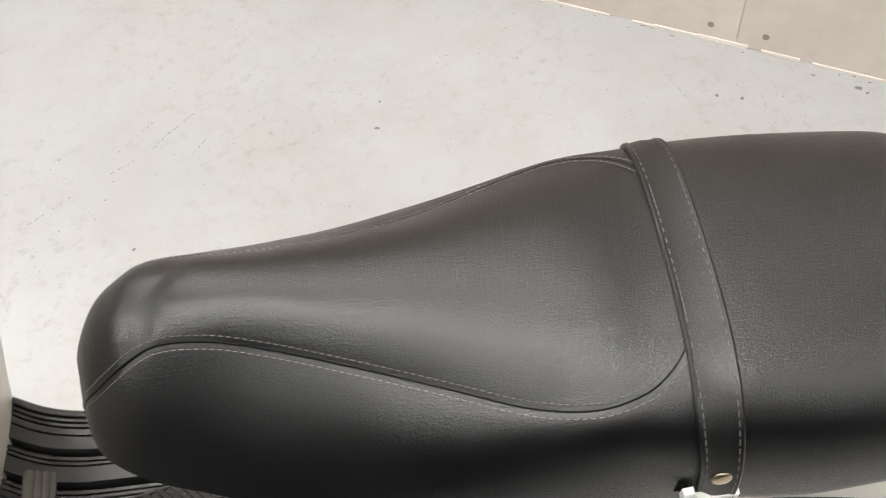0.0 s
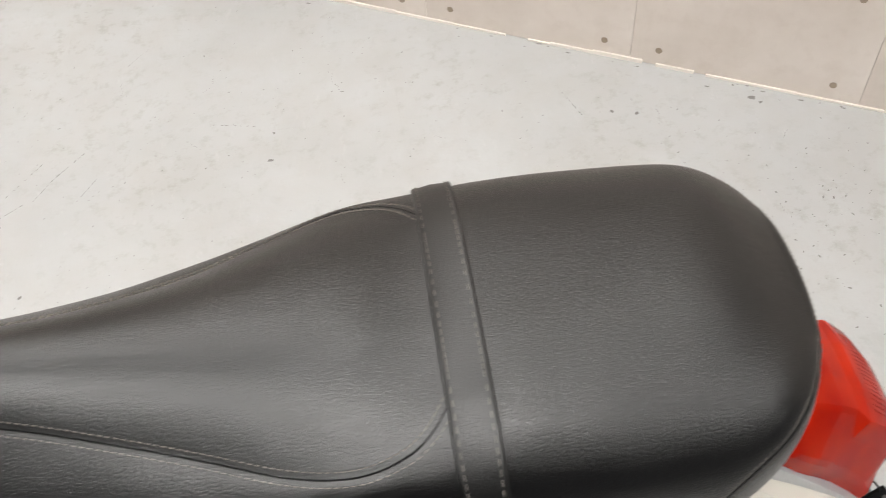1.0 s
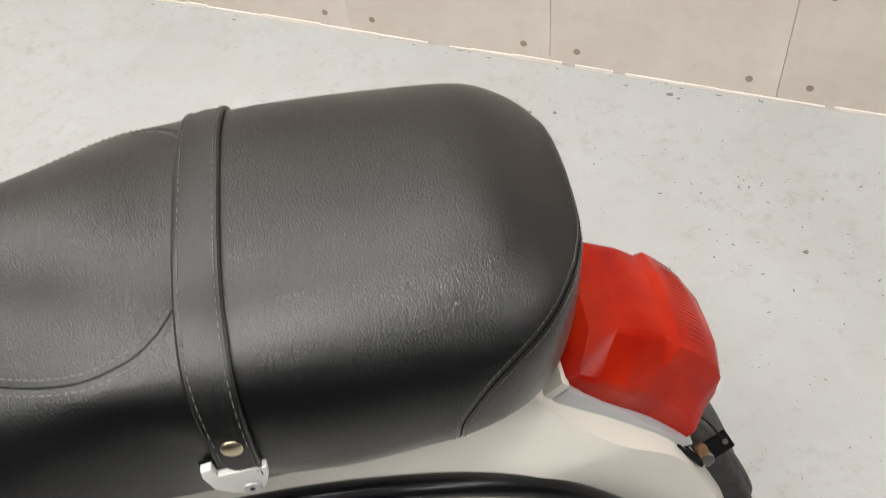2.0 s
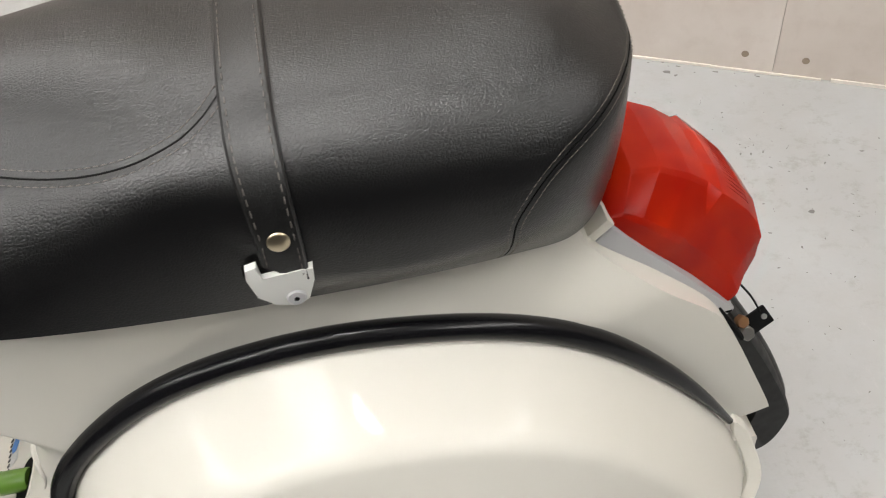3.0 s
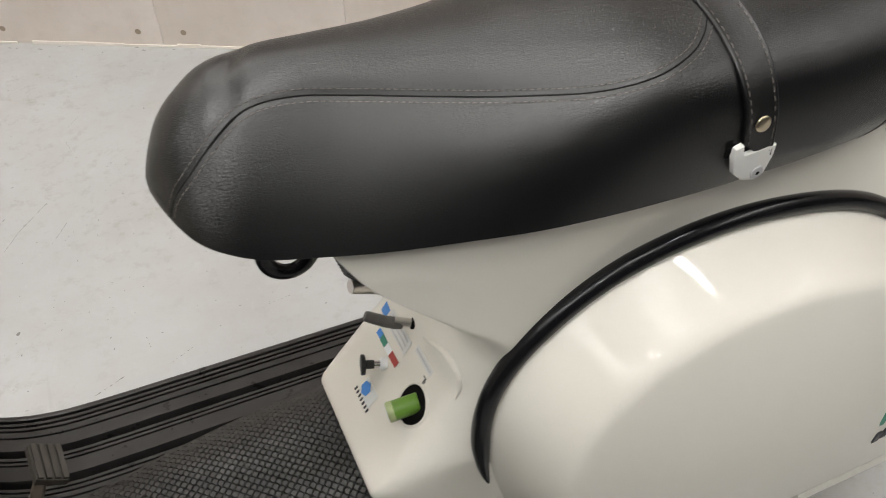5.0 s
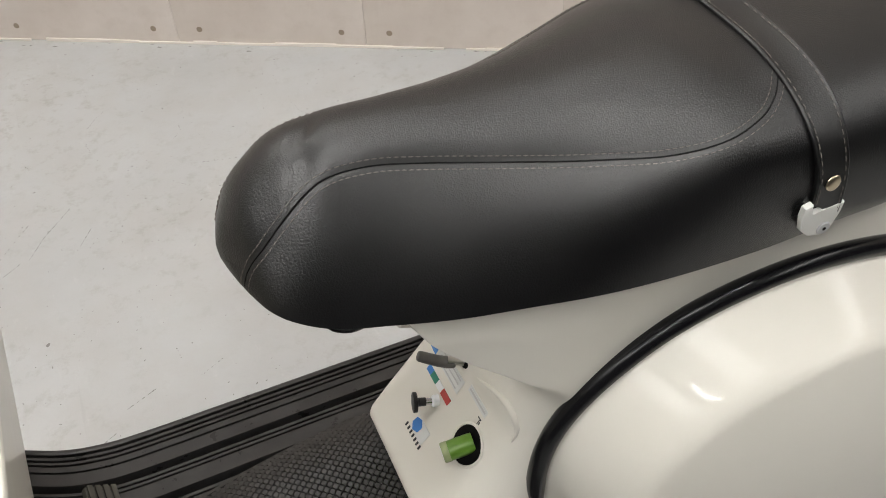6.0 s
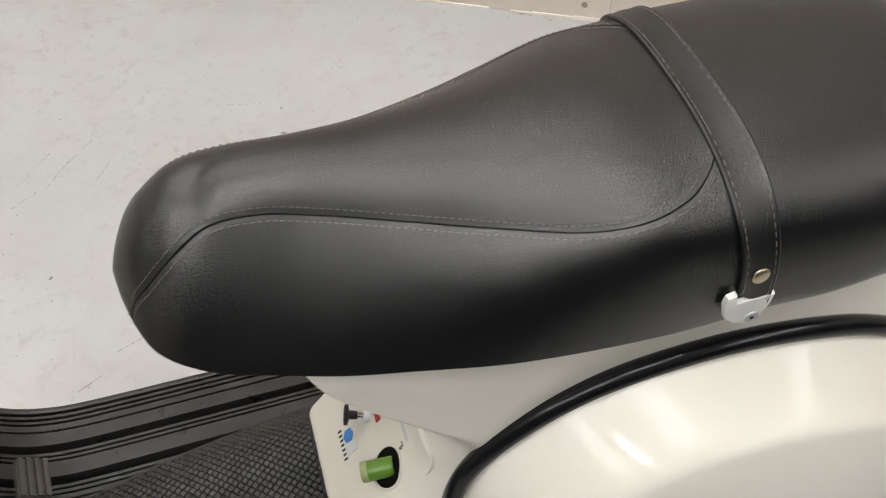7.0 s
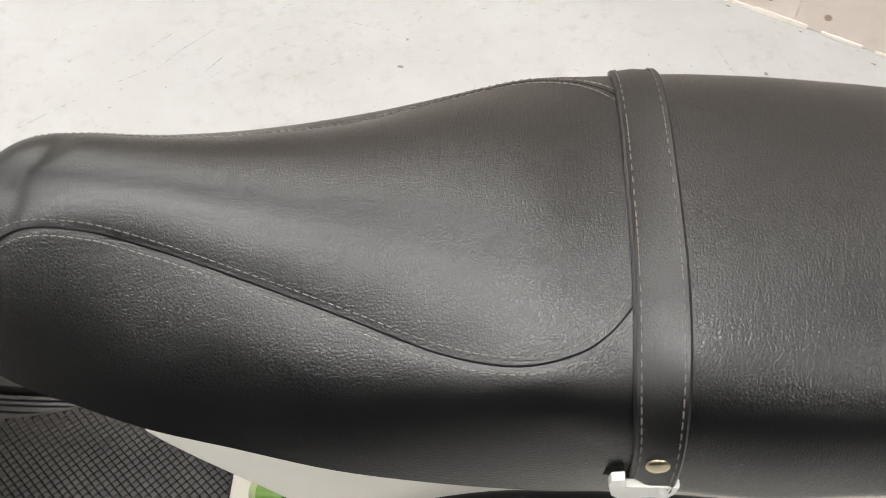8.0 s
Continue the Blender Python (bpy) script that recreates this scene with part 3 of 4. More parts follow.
def body_width(x, z):
    top, ztop = hem(min(x, 0.2))
    top = top - 0.006 - 0.018 * smoothstep(0.17, 0.08, x) if x < 0.2 else 0.083 - (x - 0.2) * 0.12
    u = smoothstep(0.0, 0.075, ztop - z)
    y = top * (1 - u) + (0.104 + 0.007 * smoothstep(-0.05, 0.06, x)) * u
    if x < -0.12:
        lim = 0.092 + (x + 0.30) * 0.12 if z > 0.56 else 0.074 + (x + 0.30) * 0.27
        k = smoothstep(-0.12, -0.22, x)
        y = y * (1 - k) + min(y, lim) * k
    k = max(0.0, (x - 0.20) / 0.19)
    return y * (1 - k) + 0.0775 * k


def body_rows():
    rows = []
    heights = sorted([0.732 - k / 240 for k in range(121)] + [0.3852, 0.3850, 0.3842], reverse=True)
    for z0 in heights:
        xf, xr = lerp_table(z0, FRONT, 1), lerp_table(z0, REAR if z0 > 0.3851 else LOW_REAR, 1)
        upper = smoothstep(0.50, 0.58, z0)
        low = smoothstep(0.45, 0.40, z0)
        # the near flank runs back more gently than the far one
        row = []
        for sgn in (-1, 1):
            full = upper if sgn > 0 else smoothstep(0.53, 0.67, z0)
            r = 0.06 - 0.045 * full - 0.01 * low
            xs = xf if sgn > 0 or z0 > 0.489 else max(xf, lerp_table(z0, FRONT_SIDE, 1))
            yf = body_width(xs + r, z0)
            half = []
            for i in range(6):
                y = yf * (0.55 + 0.35 * full + 0.22 * low) * i / 5
                half.append((xf + 0.035 * upper * (1 - (y / yf) ** 4), y))
            x1, y1 = half[-1]
            for i in range(1, 13):
                a = math.pi / 2 * i / 12
                half.append((x1 + (xs + r - x1) * (1 - math.cos(a)), y1 + (yf - y1) * math.sin(a)))
            for i in range(1, 61):
                x = xs + r + (xr - xs - r) * i / 60
                half.append((x, body_width(x, z0)))
            side = []
            for x, y in half:
                top = hem(x)[1] + 0.004 if x < 0.214 else 1.0
                side.append(Vector((x, sgn * y, min(z0, top))))
            row += side if sgn < 0 else list(reversed(side[1:]))
        rows.append(row)
    return rows


rows = body_rows()
bm, vs = sheet(rows, True)
bm.faces.new(vs[0])
bm.faces.new(vs[-1][::-1])
body = part("body", bm, WHITE, scooter, "cream white pressed-steel scooter body")

TRIM_R = [0.0014 + 0.0078 * smoothstep(0.0, 0.14, k / (len(trim_line) - 1)) - 0.0060 * smoothstep(0.78, 1.0, k / (len(trim_line) - 1)) for k in range(len(trim_line))]
part("side_trim", tube(trim_line, TRIM_R, 14, up=Vector((0, 1, 0))), BLACK_TRIM, scooter, "glossy black rubber edging round the side cowl")
part("side_trim", tube([Vector((p.x, -p.y, p.z)) for p in trim_line], TRIM_R, 14, up=Vector((0, 1, 0))), BLACK_TRIM, scooter, "glossy black rubber edging round the side cowl")

# side cowls
COWL_C = Vector((0.09, 0, 0.40))
LOWER = [(0.337, -0.103, 0.417), (0.3475, -0.108, 0.392), (0.3565, -0.120, 0.360), (0.350, -0.130, 0.343), (0.325, -0.152, 0.322), (0.29, -0.178, 0.312), (0.25, -0.197, 0.313), (0.20, -0.208, 0.316), (0.10, -0.21, 0.314), (0.0, -0.20, 0.30), (-0.09, -0.165, 0.285), (-0.15, -0.125, 0.285), (-0.181, -0.100, 0.335)]
COWL_OUT = 0.222


def cowl_fall(r):
    """How far the pressed shape has fallen from its middle: a flat face, then a full shoulder."""
    n, total, upto = 60, 0.0, 0.0
    for k in range(n):
        q = (k + 0.5) / n
        slope = 0.10 * q + 0.44 * smoothstep(0.825, 0.90, q)
        total += slope
        upto += slope * min(1.0, max(0.0, r * n - k))
    return upto / total


def cowl(sgn):
    ring = trim_line + catmull(LOWER, 6)[1:-1]
    rows = []
    for k in range(49):
        r = math.cos(math.pi / 2 * k / 48)
        fall = cowl_fall(r)
        rows.append([Vector((COWL_C.x + (p.x - COWL_C.x) * r * 0.98, sgn * (COWL_OUT - (COWL_OUT - abs(p.y)) * fall), COWL_C.z + (p.z - COWL_C.z) * r * 0.97)) for p in ring])
    bm, vs = sheet(rows[:-1], True)
    bm.faces.new(vs[-1])
    return bm


def cowl_lip(sgn):
    """The folded metal edge along the back and the foot of the cowl."""
    line = catmull(LOWER[:9], 8)
    prof = ((0.007, -0.003), (0.007, 0.0030), (0.0058, 0.0042), (-0.0045, 0.0050), (-0.006, 0.0038), (-0.006, -0.006))
    rows = []
    for i, p in enumerate(line):
        d = (line[min(i + 1, len(line) - 1)] - line[max(i - 1, 0)]).normalized()
        away = Vector((p.x - COWL_C.x, 0, p.z - COWL_C.z))
        away = (away - d * away.dot(d)).normalized()
        out = Vector((0, -1, 0))
        grow = smoothstep(-2, 5, i)
        rows.append([Vector((q.x, -sgn * q.y, q.z)) for q in (p + away * (0.004 - a * grow) + out * b for a, b in prof)])
    bm, vs = sheet(rows, True)
    bm.faces.new(vs[0])
    bm.faces.new(vs[-1][::-1])
    return bm


for sgn in (-1, 1):
    shell = part("side_cowl", cowl(sgn), WHITE, scooter, "bulging cream white side cowl")
    part("lip", cowl_lip(sgn), WHITE, shell, "folded cream white metal edge")

# rear lamp
LB = axes((0.2825, 0, 0.5845), (0, 1, 0), (0.73, 0, 0.68))


def lens():
    # local x across, y up the slope, z out; rows up the slope with their depth
    prof = [(-0.080, 0.002, 0.069), (-0.0815, 0.034, 0.071), (-0.078, 0.041, 0.070), (-0.0725, 0.0475, 0.069), (-0.066, 0.0565, 0.068), (-0.052, 0.0635, 0.067), (-0.030, 0.0665, 0.066), (-0.008, 0.0665, 0.067), (0.006, 0.0655, 0.068), (0.016, 0.0610, 0.0695),
            (0.036, 0.0575, 0.071), (0.060, 0.048, 0.071), (0.075, 0.033, 0.069), (0.083, 0.004, 0.068)]
    rows = []
    for y, dz, w in prof:
        if y > 0.01:
            side = [(1.0, 0.0), (1.0, 0.26), (0.97, 0.36), (0.62, 0.90), (0.56, 0.96), (0.30, 1.0)]
        else:
            side = [(1.0, 0.0), (1.0, 0.16), (0.98, 0.30), (0.80, 0.62), (0.70, 0.92), (0.32, 1.0)]
        cross = [(-a, b) for a, b in side] + [(0.0, 1.0)] + [(a, b) for a, b in reversed(side)]
        bow = 0.012 * smoothstep(0.0, 0.06, -y)
        rows.append([Vector((w * a, y + bow * a * a, 0.002 + (dz - 0.002) * b)) for a, b in cross])
    bm, vs = sheet(rows)
    bm.faces.new([v for v in vs[0]])
    bm.faces.new([v for v in reversed(vs[-1])])
    bmesh.ops.recalc_face_normals(bm, faces=bm.faces[:])
    creases = [e for e in bm.edges if len(e.link_faces) == 2 and e.calc_face_angle() > radians(9)]
    bmesh.ops.bevel(bm, geom=creases, offset=0.0014, segments=2, profile=0.5, affect="EDGES", clamp_overlap=True)
    bm.transform(LB)
    return bm


rear_lamp = part("rear_lamp", block((-0.075, -0.078, -0.018), (0.075, 0.078, 0.002), 0.003), GREY_PLASTIC, scooter, "grey rear lamp base")
rear_lamp.data.transform(LB)
lens_part = part("lens", lens(), RED, rear_lamp, "moulded red tail lamp lens")
lens_part.data.set_sharp_from_angle(angle=radians(38))
# short moulded ridges side by side over the crown of the lens
LENS_TREE = BVHTree.FromPolygons([LB.inverted() @ v.co for v in lens_part.data.vertices], [p.vertices[:] for p in lens_part.data.polygons])
for k in range(17):
    x = -0.036 + 0.0045 * k
    line = [LENS_TREE.ray_cast(Vector((x, -0.034 + 0.006 * i, 0.2)), Vector((0, 0, -1)))[0] for i in range(6)]
    ridge = tube([p + Vector((0, 0, 0.0001)) for p in line], [0.0002, 0.0004, 0.0005, 0.0005, 0.0004, 0.0002], 6)
    ridge.transform(LB)
    part("rib", ridge, RED, rear_lamp)
edge_plate = block((-0.074, 0.0785, -0.017), (0.074, 0.0865, 0.005), 0.0012)
edge_plate.transform(LB)
part("base_edge", edge_plate, WHITE, rear_lamp, "cream white upper edge of the lamp base")

# black inner mudguard that stands out behind the tail
GUARD_OUT = catmull([(0.336, 0.0, 0.520), (0.347, 0.0, 0.502), (0.382, 0.0, 0.442), (0.411, 0.0, 0.385), (0.4345, 0.0, 0.325), (0.4335, 0.0, 0.298), (0.420, 0.0, 0.270), (0.392, 0.0, 0.258)], 5)
guard_rows = []
for p in GUARD_OUT:
    inward = (Vector((0.345, 0, 0.395)) - p)
    inward = inward.normalized() * min(0.055, inward.length * 0.8)
    guard_rows.append([p + inward * f + Vector((0, y, 0)) for y, f in ((-0.030, 1.0), (-0.052, 1.0), (-0.052, 0.10), (-0.049, 0.03), (-0.043, 0.0), (-0.030, -0.03), (0.030, -0.03), (0.043, 0.0), (0.049, 0.03), (0.052, 0.10), (0.052, 1.0), (0.030, 1.0))])
guard, gv = sheet(guard_rows, True)
guard.faces.new(gv[0][::-1])
guard.faces.new(gv[-1])
tail_guard = part("tail_guard", guard, BLACK_GUARD, scooter, "black plastic inner mudguard behind the tail")
part("bead", tube([Vector((p.x + 0.001, -0.026, p.z)) for p in GUARD_OUT[1:]], 0.0042, 10), BLACK_RUBBER, tail_guard)

# bracket and bolts below the rear lamp
bracket = part("plate_bracket", tube(catmull([(0.322, -0.072, 0.534), (0.334, -0.072, 0.514), (0.349, -0.070, 0.487)], 4), 0.0052, 8, flat=0.5), DARK, scooter, "small black bracket with bolts and a wire")
clip = block((-0.011, -0.008, -0.003), (0.013, 0.008, 0.003), 0.0015)
clip.transform(axes((0.3690, -0.056, 0.4830), (0.82, 0.2, 0.35), (-0.25, -0.75, 0.6)))
arm = part("arm", clip, DARK, bracket)
hole = bmesh.new()
bmesh.ops.create_cone(hole, cap_ends=True, segments=12, radius1=0.0026, radius2=0.0024, depth=0.0012)
hole.transform(axes((0.3755, -0.0565, 0.4880), (1, 0, 0), (-0.25, -0.75, 0.6)))
part("bolt", hole, STEEL, arm)
part("wire", tube(catmull([(0.350, -0.052, 0.530), (0.361, -0.054, 0.514), (0.371, -0.056, 0.495)], 5), 0.0009, 6), DARK, bracket)
for at, r, mat in (((0.3565, -0.066, 0.4835), 0.0066, STEEL), ((0.3500, -0.066, 0.5000), 0.0056, RUST), ((0.331, -0.071, 0.528), 0.0040, DARK)):
    bm = bmesh.new()
    bmesh.ops.create_cone(bm, cap_ends=True, segments=6, radius1=r, radius2=r, depth=0.008)
    bmesh.ops.bevel(bm, geom=bm.edges[:], offset=0.0008, segments=1, affect="EDGES")
    bm.transform(axes(at, (1, 0, 0), (0.4, -0.75, 0.5)))
    part("bolt", bm, mat, bracket)

# badge on the near cowl
def cowl_spot(x, z):
    return COWL_TREE.ray_cast(Vector((x, -0.6, z)), Vector((0, 1, 0)))[:2]


ctmp = cowl(-1)
COWL_TREE = tree_of(ctmp)
ctmp.free()
def badge_frame(dx, dz):
    """A frame on the cowl beside the middle of the badge."""
    p, n = cowl_spot(0.197 + dx, 0.392 + dz)
    return axes(p, (1, 0, 0.05), n if n.y < 0 else -n) @ Matrix.Translation((0, 0, -0.0004))


def slant(w, h):
    return [(-w / 2 - h * 0.22, -h / 2), (w / 2 - h * 0.22, -h / 2), (w / 2 + h * 0.22, h / 2), (-w / 2 + h * 0.22, h / 2)]


badge = part("badge", prism(slant(0.080, 0.017), badge_frame(0.010, -0.013), 0.0016, 0.0004), PALE_INK, scooter, "small grey badge with a green and a red stripe")
part("stripe", prism(slant(0.008, 0.018), badge_frame(-0.0205, 0.011), 0.0012), FLAG_GREEN, badge, "green stripe")
part("stripe", prism(slant(0.008, 0.018), badge_frame(-0.0005, 0.011), 0.0012), FLAG_RED, badge, "red stripe")
for k in range(7):
    part("lettering_bar", prism(slant(0.0065, 0.011), badge_frame(-0.0245 + 0.0105 * k, -0.0135), 0.0026), INK, badge)

# ---------------------------------------------------------------- tap, choke and stickers on the front of the body
rows_tmp, _ = sheet(rows, True)
BODY_TREE = tree_of(rows_tmp)
rows_tmp.free()


def panel_frame(y, z):
    """A frame on the sloping front of the body: x towards the near side, y up the slope, z out."""
    p, n, _, _ = BODY_TREE.ray_cast(Vector((-0.6, y, z)), Vector((1, 0, 0)))
    n = n if n.x < 0 else -n
    return axes(p, (0, -1, 0), n)


def drape(outline, m, lift, thick, rings=5):
    """A thin patch of an outline that follows the curved panel."""
    cx, cy = sum(x for x, _ in outline) / len(outline), sum(y for _, y in outline) / len(outline)
    fine = [(a[0] + (b[0] - a[0]) * k / 4, a[1] + (b[1] - a[1]) * k / 4) for a, b in zip(outline, outline[1:] + outline[:1]) for k in range(4)]
    n = m.to_3x3() @ Vector((0, 0, 1))

    def at(x, y, h):
        q = m @ Vector((x, y, 0.02))
        hit = BODY_TREE.ray_cast(q, -n, 0.06)[0]
        return (hit if hit else m @ Vector((x, y, 0))) + n * h

    loops = [[at(cx + (x - cx) * r / rings, cy + (y - cy) * r / rings, lift + thick) for x, y in fine] for r in range(1, rings + 1)]
    loops.append([at(x, y, lift * 0.2) for x, y in fine])
    bm, vs = sheet(loops, True)
    bm.faces.new(vs[0])
    return bm


def decal(name, y, z, outline, mat, parent, lift=0.0003, thick=0.0002, label=""):
    return part(name, drape(outline, panel_frame(y, z), lift, thick), mat, parent, label)


def box2(w, h, cx=0.0, cy=0.0):
    return [(cx - w / 2, cy - h / 2), (cx + w / 2, cy - h / 2), (cx + w / 2, cy + h / 2), (cx - w / 2, cy + h / 2)]


HOLE = panel_frame(-0.0465, 0.4495)
# no hole is cut: the shade inside the opening is a near-black disc
tap = part("fuel_tap_opening", drape([(0.0195 * math.cos(a), 0.0195 * math.sin(a)) for a in (2 * math.pi * k / 28 for k in range(28))], HOLE, 0.0003, 0.0003), DARK, scooter, "flat dark disc for the shaded opening of the fuel tap")
ring = []
for k in range(29):
    q = HOLE @ Vector((0.0203 * math.cos(2 * math.pi * k / 28), 0.0203 * math.sin(2 * math.pi * k / 28), 0.02))
    hit = BODY_TREE.ray_cast(q, -(HOLE.to_3x3() @ Vector((0, 0, 1))), 0.06)[0]
    ring.append(hit or q)
part("rim", tube(ring, 0.0016, 6, caps=False), WHITE, tap)
t0, t1 = Vector((-0.234, -0.0485, 0.4535)), Vector((-0.2635, -0.0445, 0.4485))
sleeve = [t0.lerp(t1, u) for u in (0, 0.05, 0.5, 0.93, 0.985, 1.0)]
part("tap_sleeve", tube(sleeve, [0.0088, 0.0094, 0.0096, 0.0096, 0.0092, 0.0084], 20), GREEN, tap, "green plastic sleeve on the tap lever")
part("sleeve_tip", tube([t1.lerp(t0, 0.2), t1.lerp(t0, 0.19), t1.lerp(t0, 0.02), t1.lerp(t0, -0.015)], [0.0097, 0.0099, 0.0099, 0.0092], 20), PALE_GREEN, tap, "paler rim of the sleeve")
part("sleeve_end", tube([t1, t1.lerp(t0, -0.03)], [0.0078, 0.0072], 16), STICKER, tap, "pale end of the sleeve")

c0, c1 = Vector((-0.244, 0.0155, 0.4440)), Vector((-0.266, 0.021, 0.4470))
choke = part("choke", tube([c0, c0.lerp(c1, 0.62)], 0.0034, 12), CHROME, scooter, "choke pull with a bright rod and black knob")
way = (c1 - c0).normalized()
part("choke_collar", tube([c0 - way * 0.002, c0 + way * 0.004, c0 + way * 0.005], [0.0062, 0.0060, 0.0045], 16), STICKER, choke, "white collar")
part("choke_knob", tube([c1 - way * 0.012, c1 - way * 0.0042, c1 - way * 0.003, c1, c1 + way * 0.0008, c1 + way * 0.0014], [0.0042, 0.0044, 0.0100, 0.0104, 0.0098, 0.006], 20), BLACK_RUBBER, choke, "round black choke knob")

sticker = decal("sticker", 0.0085, 0.4185, box2(0.027, 0.017, 0.001, 0.001), CLEAR_STICKER, scooter, label="clear white sticker with a blue hexagon and a row of dark marks")
decal("hexagon", 0.0136, 0.4195, [(0.0078 * math.cos(a), 0.0078 * math.sin(a)) for a in (math.pi / 3 * k + 0.4 for k in range(6))], BLUE, sticker, 0.0007)
for k in range(7):
    decal("mark", 0.0245 - 0.0052 * k, 0.4118, box2(0.0020, 0.0044), INK, sticker, 0.0008)
flag = decal("sticker", 0.0465, 0.4530, box2(0.010, 0.007), BLUE, scooter, label="narrow blue, green, white and red striped sticker")
decal("stripe", 0.0355, 0.4530, box2(0.0125, 0.007), FLAG_GREEN, flag, 0.0006)
decal("stripe", 0.0235, 0.4530, box2(0.0115, 0.007), STICKER, flag, 0.0006)
decal("stripe", 0.0095, 0.4530, box2(0.0165, 0.007), FLAG_RED, flag, 0.0006)
clear = decal("sticker", 0.026, 0.4700, box2(0.05, 0.016), CLEAR_STICKER, scooter, label="clear sticker with pale grey lines")
for k in range(3):
    decal("line", 0.026, 0.4655 + 0.0042 * k, box2(0.04, 0.0014), PALE_INK, clear, 0.0007)
label_strip = decal("sticker", -0.0255, 0.4790, box2(0.036, 0.0075), CLEAR_STICKER, scooter, label="narrow clear label with a grey line of marks")
decal("line", -0.0255, 0.4790, box2(0.032, 0.0022), PALE_INK, label_strip, 0.0007)
note = decal("sticker", -0.0390, 0.4695, box2(0.0060, 0.0010, 0.0, 0.0025), INK, scooter, label="small dark tap symbol beside the opening")
decal("mark", -0.0390, 0.4695, box2(0.0010, 0.0050, 0.001, -0.001), INK, note)
decal("mark", -0.0420, 0.4695, box2(0.0010, 0.0035, 0.0, -0.001), INK, note)
decal("sticker", 0.0600, 0.4690, box2(0.013, 0.011), BLUE, scooter, label="small blue sticker corner above the lever")
# pressed ridge that curves round above the tap
ridge_pts = catmull([Vector((-0.6, y, z)) for y, z in ((-0.012, 0.494), (-0.039, 0.508), (-0.060, 0.5145), (-0.072, 0.510), (-0.0785, 0.497), (-0.079, 0.480))], 6)
ridge_pts = [h for h in (BODY_TREE.ray_cast(q, Vector((1, 0, 0)))[0] for q in ridge_pts) if h]
part("pressed_ridge", tube(ridge_pts, [0.0008 + 0.0030 * math.sin(math.pi * (k + 0.5) / len(ridge_pts)) for k in range(len(ridge_pts))], 10), WHITE, scooter, "rounded ridge pressed into the panel")

# small lever out of the front panel, and the end of the kick lever beyond it
k0, k1 = Vector((-0.211, 0.014, 0.4885)), Vector((-0.2545, 0.031, 0.5005))
lever = part("latch_lever", tube([k0, k0.lerp(k1, 0.4)], 0.0042, 12), STEEL, scooter, "short steel lever with a grey rubber grip")
bend = [k0.lerp(k1, u) + Vector((0, 0, -0.0035 * math.sin(u * 3.6))) for u in (0.24, 0.27, 0.4, 0.6, 0.8, 0.95, 0.99, 1.0)]
part("grip", tube(bend, [0.0042, 0.0056, 0.0060, 0.0058, 0.0056, 0.0054, 0.0045, 0.003], 14), GREY_GRIP, lever, "grey rubber grip")
part("boot", tube([k0.lerp(k1, -0.05), k0.lerp(k1, 0.07)], [0.0075, 0.006], 12), DARK, lever, "black rubber boot")
foot = tube(catmull([(-0.2440, 0.114, 0.4605), (-0.238, 0.114, 0.4578), (-0.225, 0.114, 0.4515), (-0.195, 0.114, 0.438), (-0.15, 0.112, 0.42)], 5), 0.0088, 14, flat=0.75)
kick = part("kick_lever", foot, STEEL, scooter, "steel kick start lever with a ribbed black rubber pad")
KICK = axes((-0.2415, 0.115, 0.482), (0.27, 0.0, -0.96), (-0.88, -0.40, -0.25))
pad_bm = block((-0.021, -0.016, -0.010), (0.018, 0.016, 0.0), 0.002)
pad_bm.transform(KICK)
rubber = part("rubber_pad", pad_bm, BLACK_RUBBER, kick, "ribbed black rubber pad")
for k in range(7):
    rib = block((-0.0205 + 0.0054 * k, -0.0158, -0.0004), (-0.0172 + 0.0054 * k, 0.0158, 0.0026), 0.0006, 1)
    rib.transform(KICK)
    part("rib", rib, BLACK_RUBBER, rubber)

# ---------------------------------------------------------------- floorboard
EDGE = [(-0.70, 0.224), (-0.652, 0.207), (-0.62, 0.194), (-0.60, 0.1885), (-0.584, 0.186), (-0.555, 0.1845), (-0.50, 0.1885), (-0.445, 0.194), (-0.32, 0.2065), (-0.20, 0.2185), (-0.12, 0.226)]


def deck_z(x):
    return 0.345 - 0.132 * (x + 0.571)


def rail(profile, sgn, x0=-0.655, x1=-0.17):
    rows = []
    for i in range(61):
        x = x0 + (x1 - x0) * i / 60
        e = lerp_table(x, EDGE, 1)
        rows.append([Vector((x, sgn * (e - d), deck_z(x) + h)) for d, h in profile])
    bm, vs = sheet(rows, True)
    bm.faces.new(vs[0])
    bm.faces.new(vs[-1][::-1])
    return bm


def grooved(d0, d1, grooves, top=0.0, low=-0.022):
    prof = [(d0, low), (d0, top - 0.002), (d0 + 0.0012, top)]
    for g, w in grooves:
        prof += [(g - w, top), (g - w * 0.8, top - 0.006), (g + w * 0.8, top - 0.006), (g + w, top)]
    return prof + [(d1 - 0.0012, top), (d1, top - 0.002), (d1, low)]


OUTER = [(-0.002, -0.022), (-0.004, -0.012), (-0.003, -0.004), (0.001, 0.001), (0.0045, 0.0022), (0.0075, 0.0014), (0.0085, -0.006), (0.0100, -0.006), (0.0106, 0.0004)]
OUTER_TAIL = [(0.014, 0.0004), (0.0145, -0.006), (0.0162, -0.006), (0.0168, 0.0), (0.0200, 0.0), (0.0206, -0.006), (0.0222, -0.006), (0.0228, 0.0), (0.0298, 0.0), (0.0303, -0.006), (0.0318, -0.006), (0.0324, 0.0), (0.0478, 0.0), (0.049, -0.002), (0.049, -0.022)]
deck_rows = []
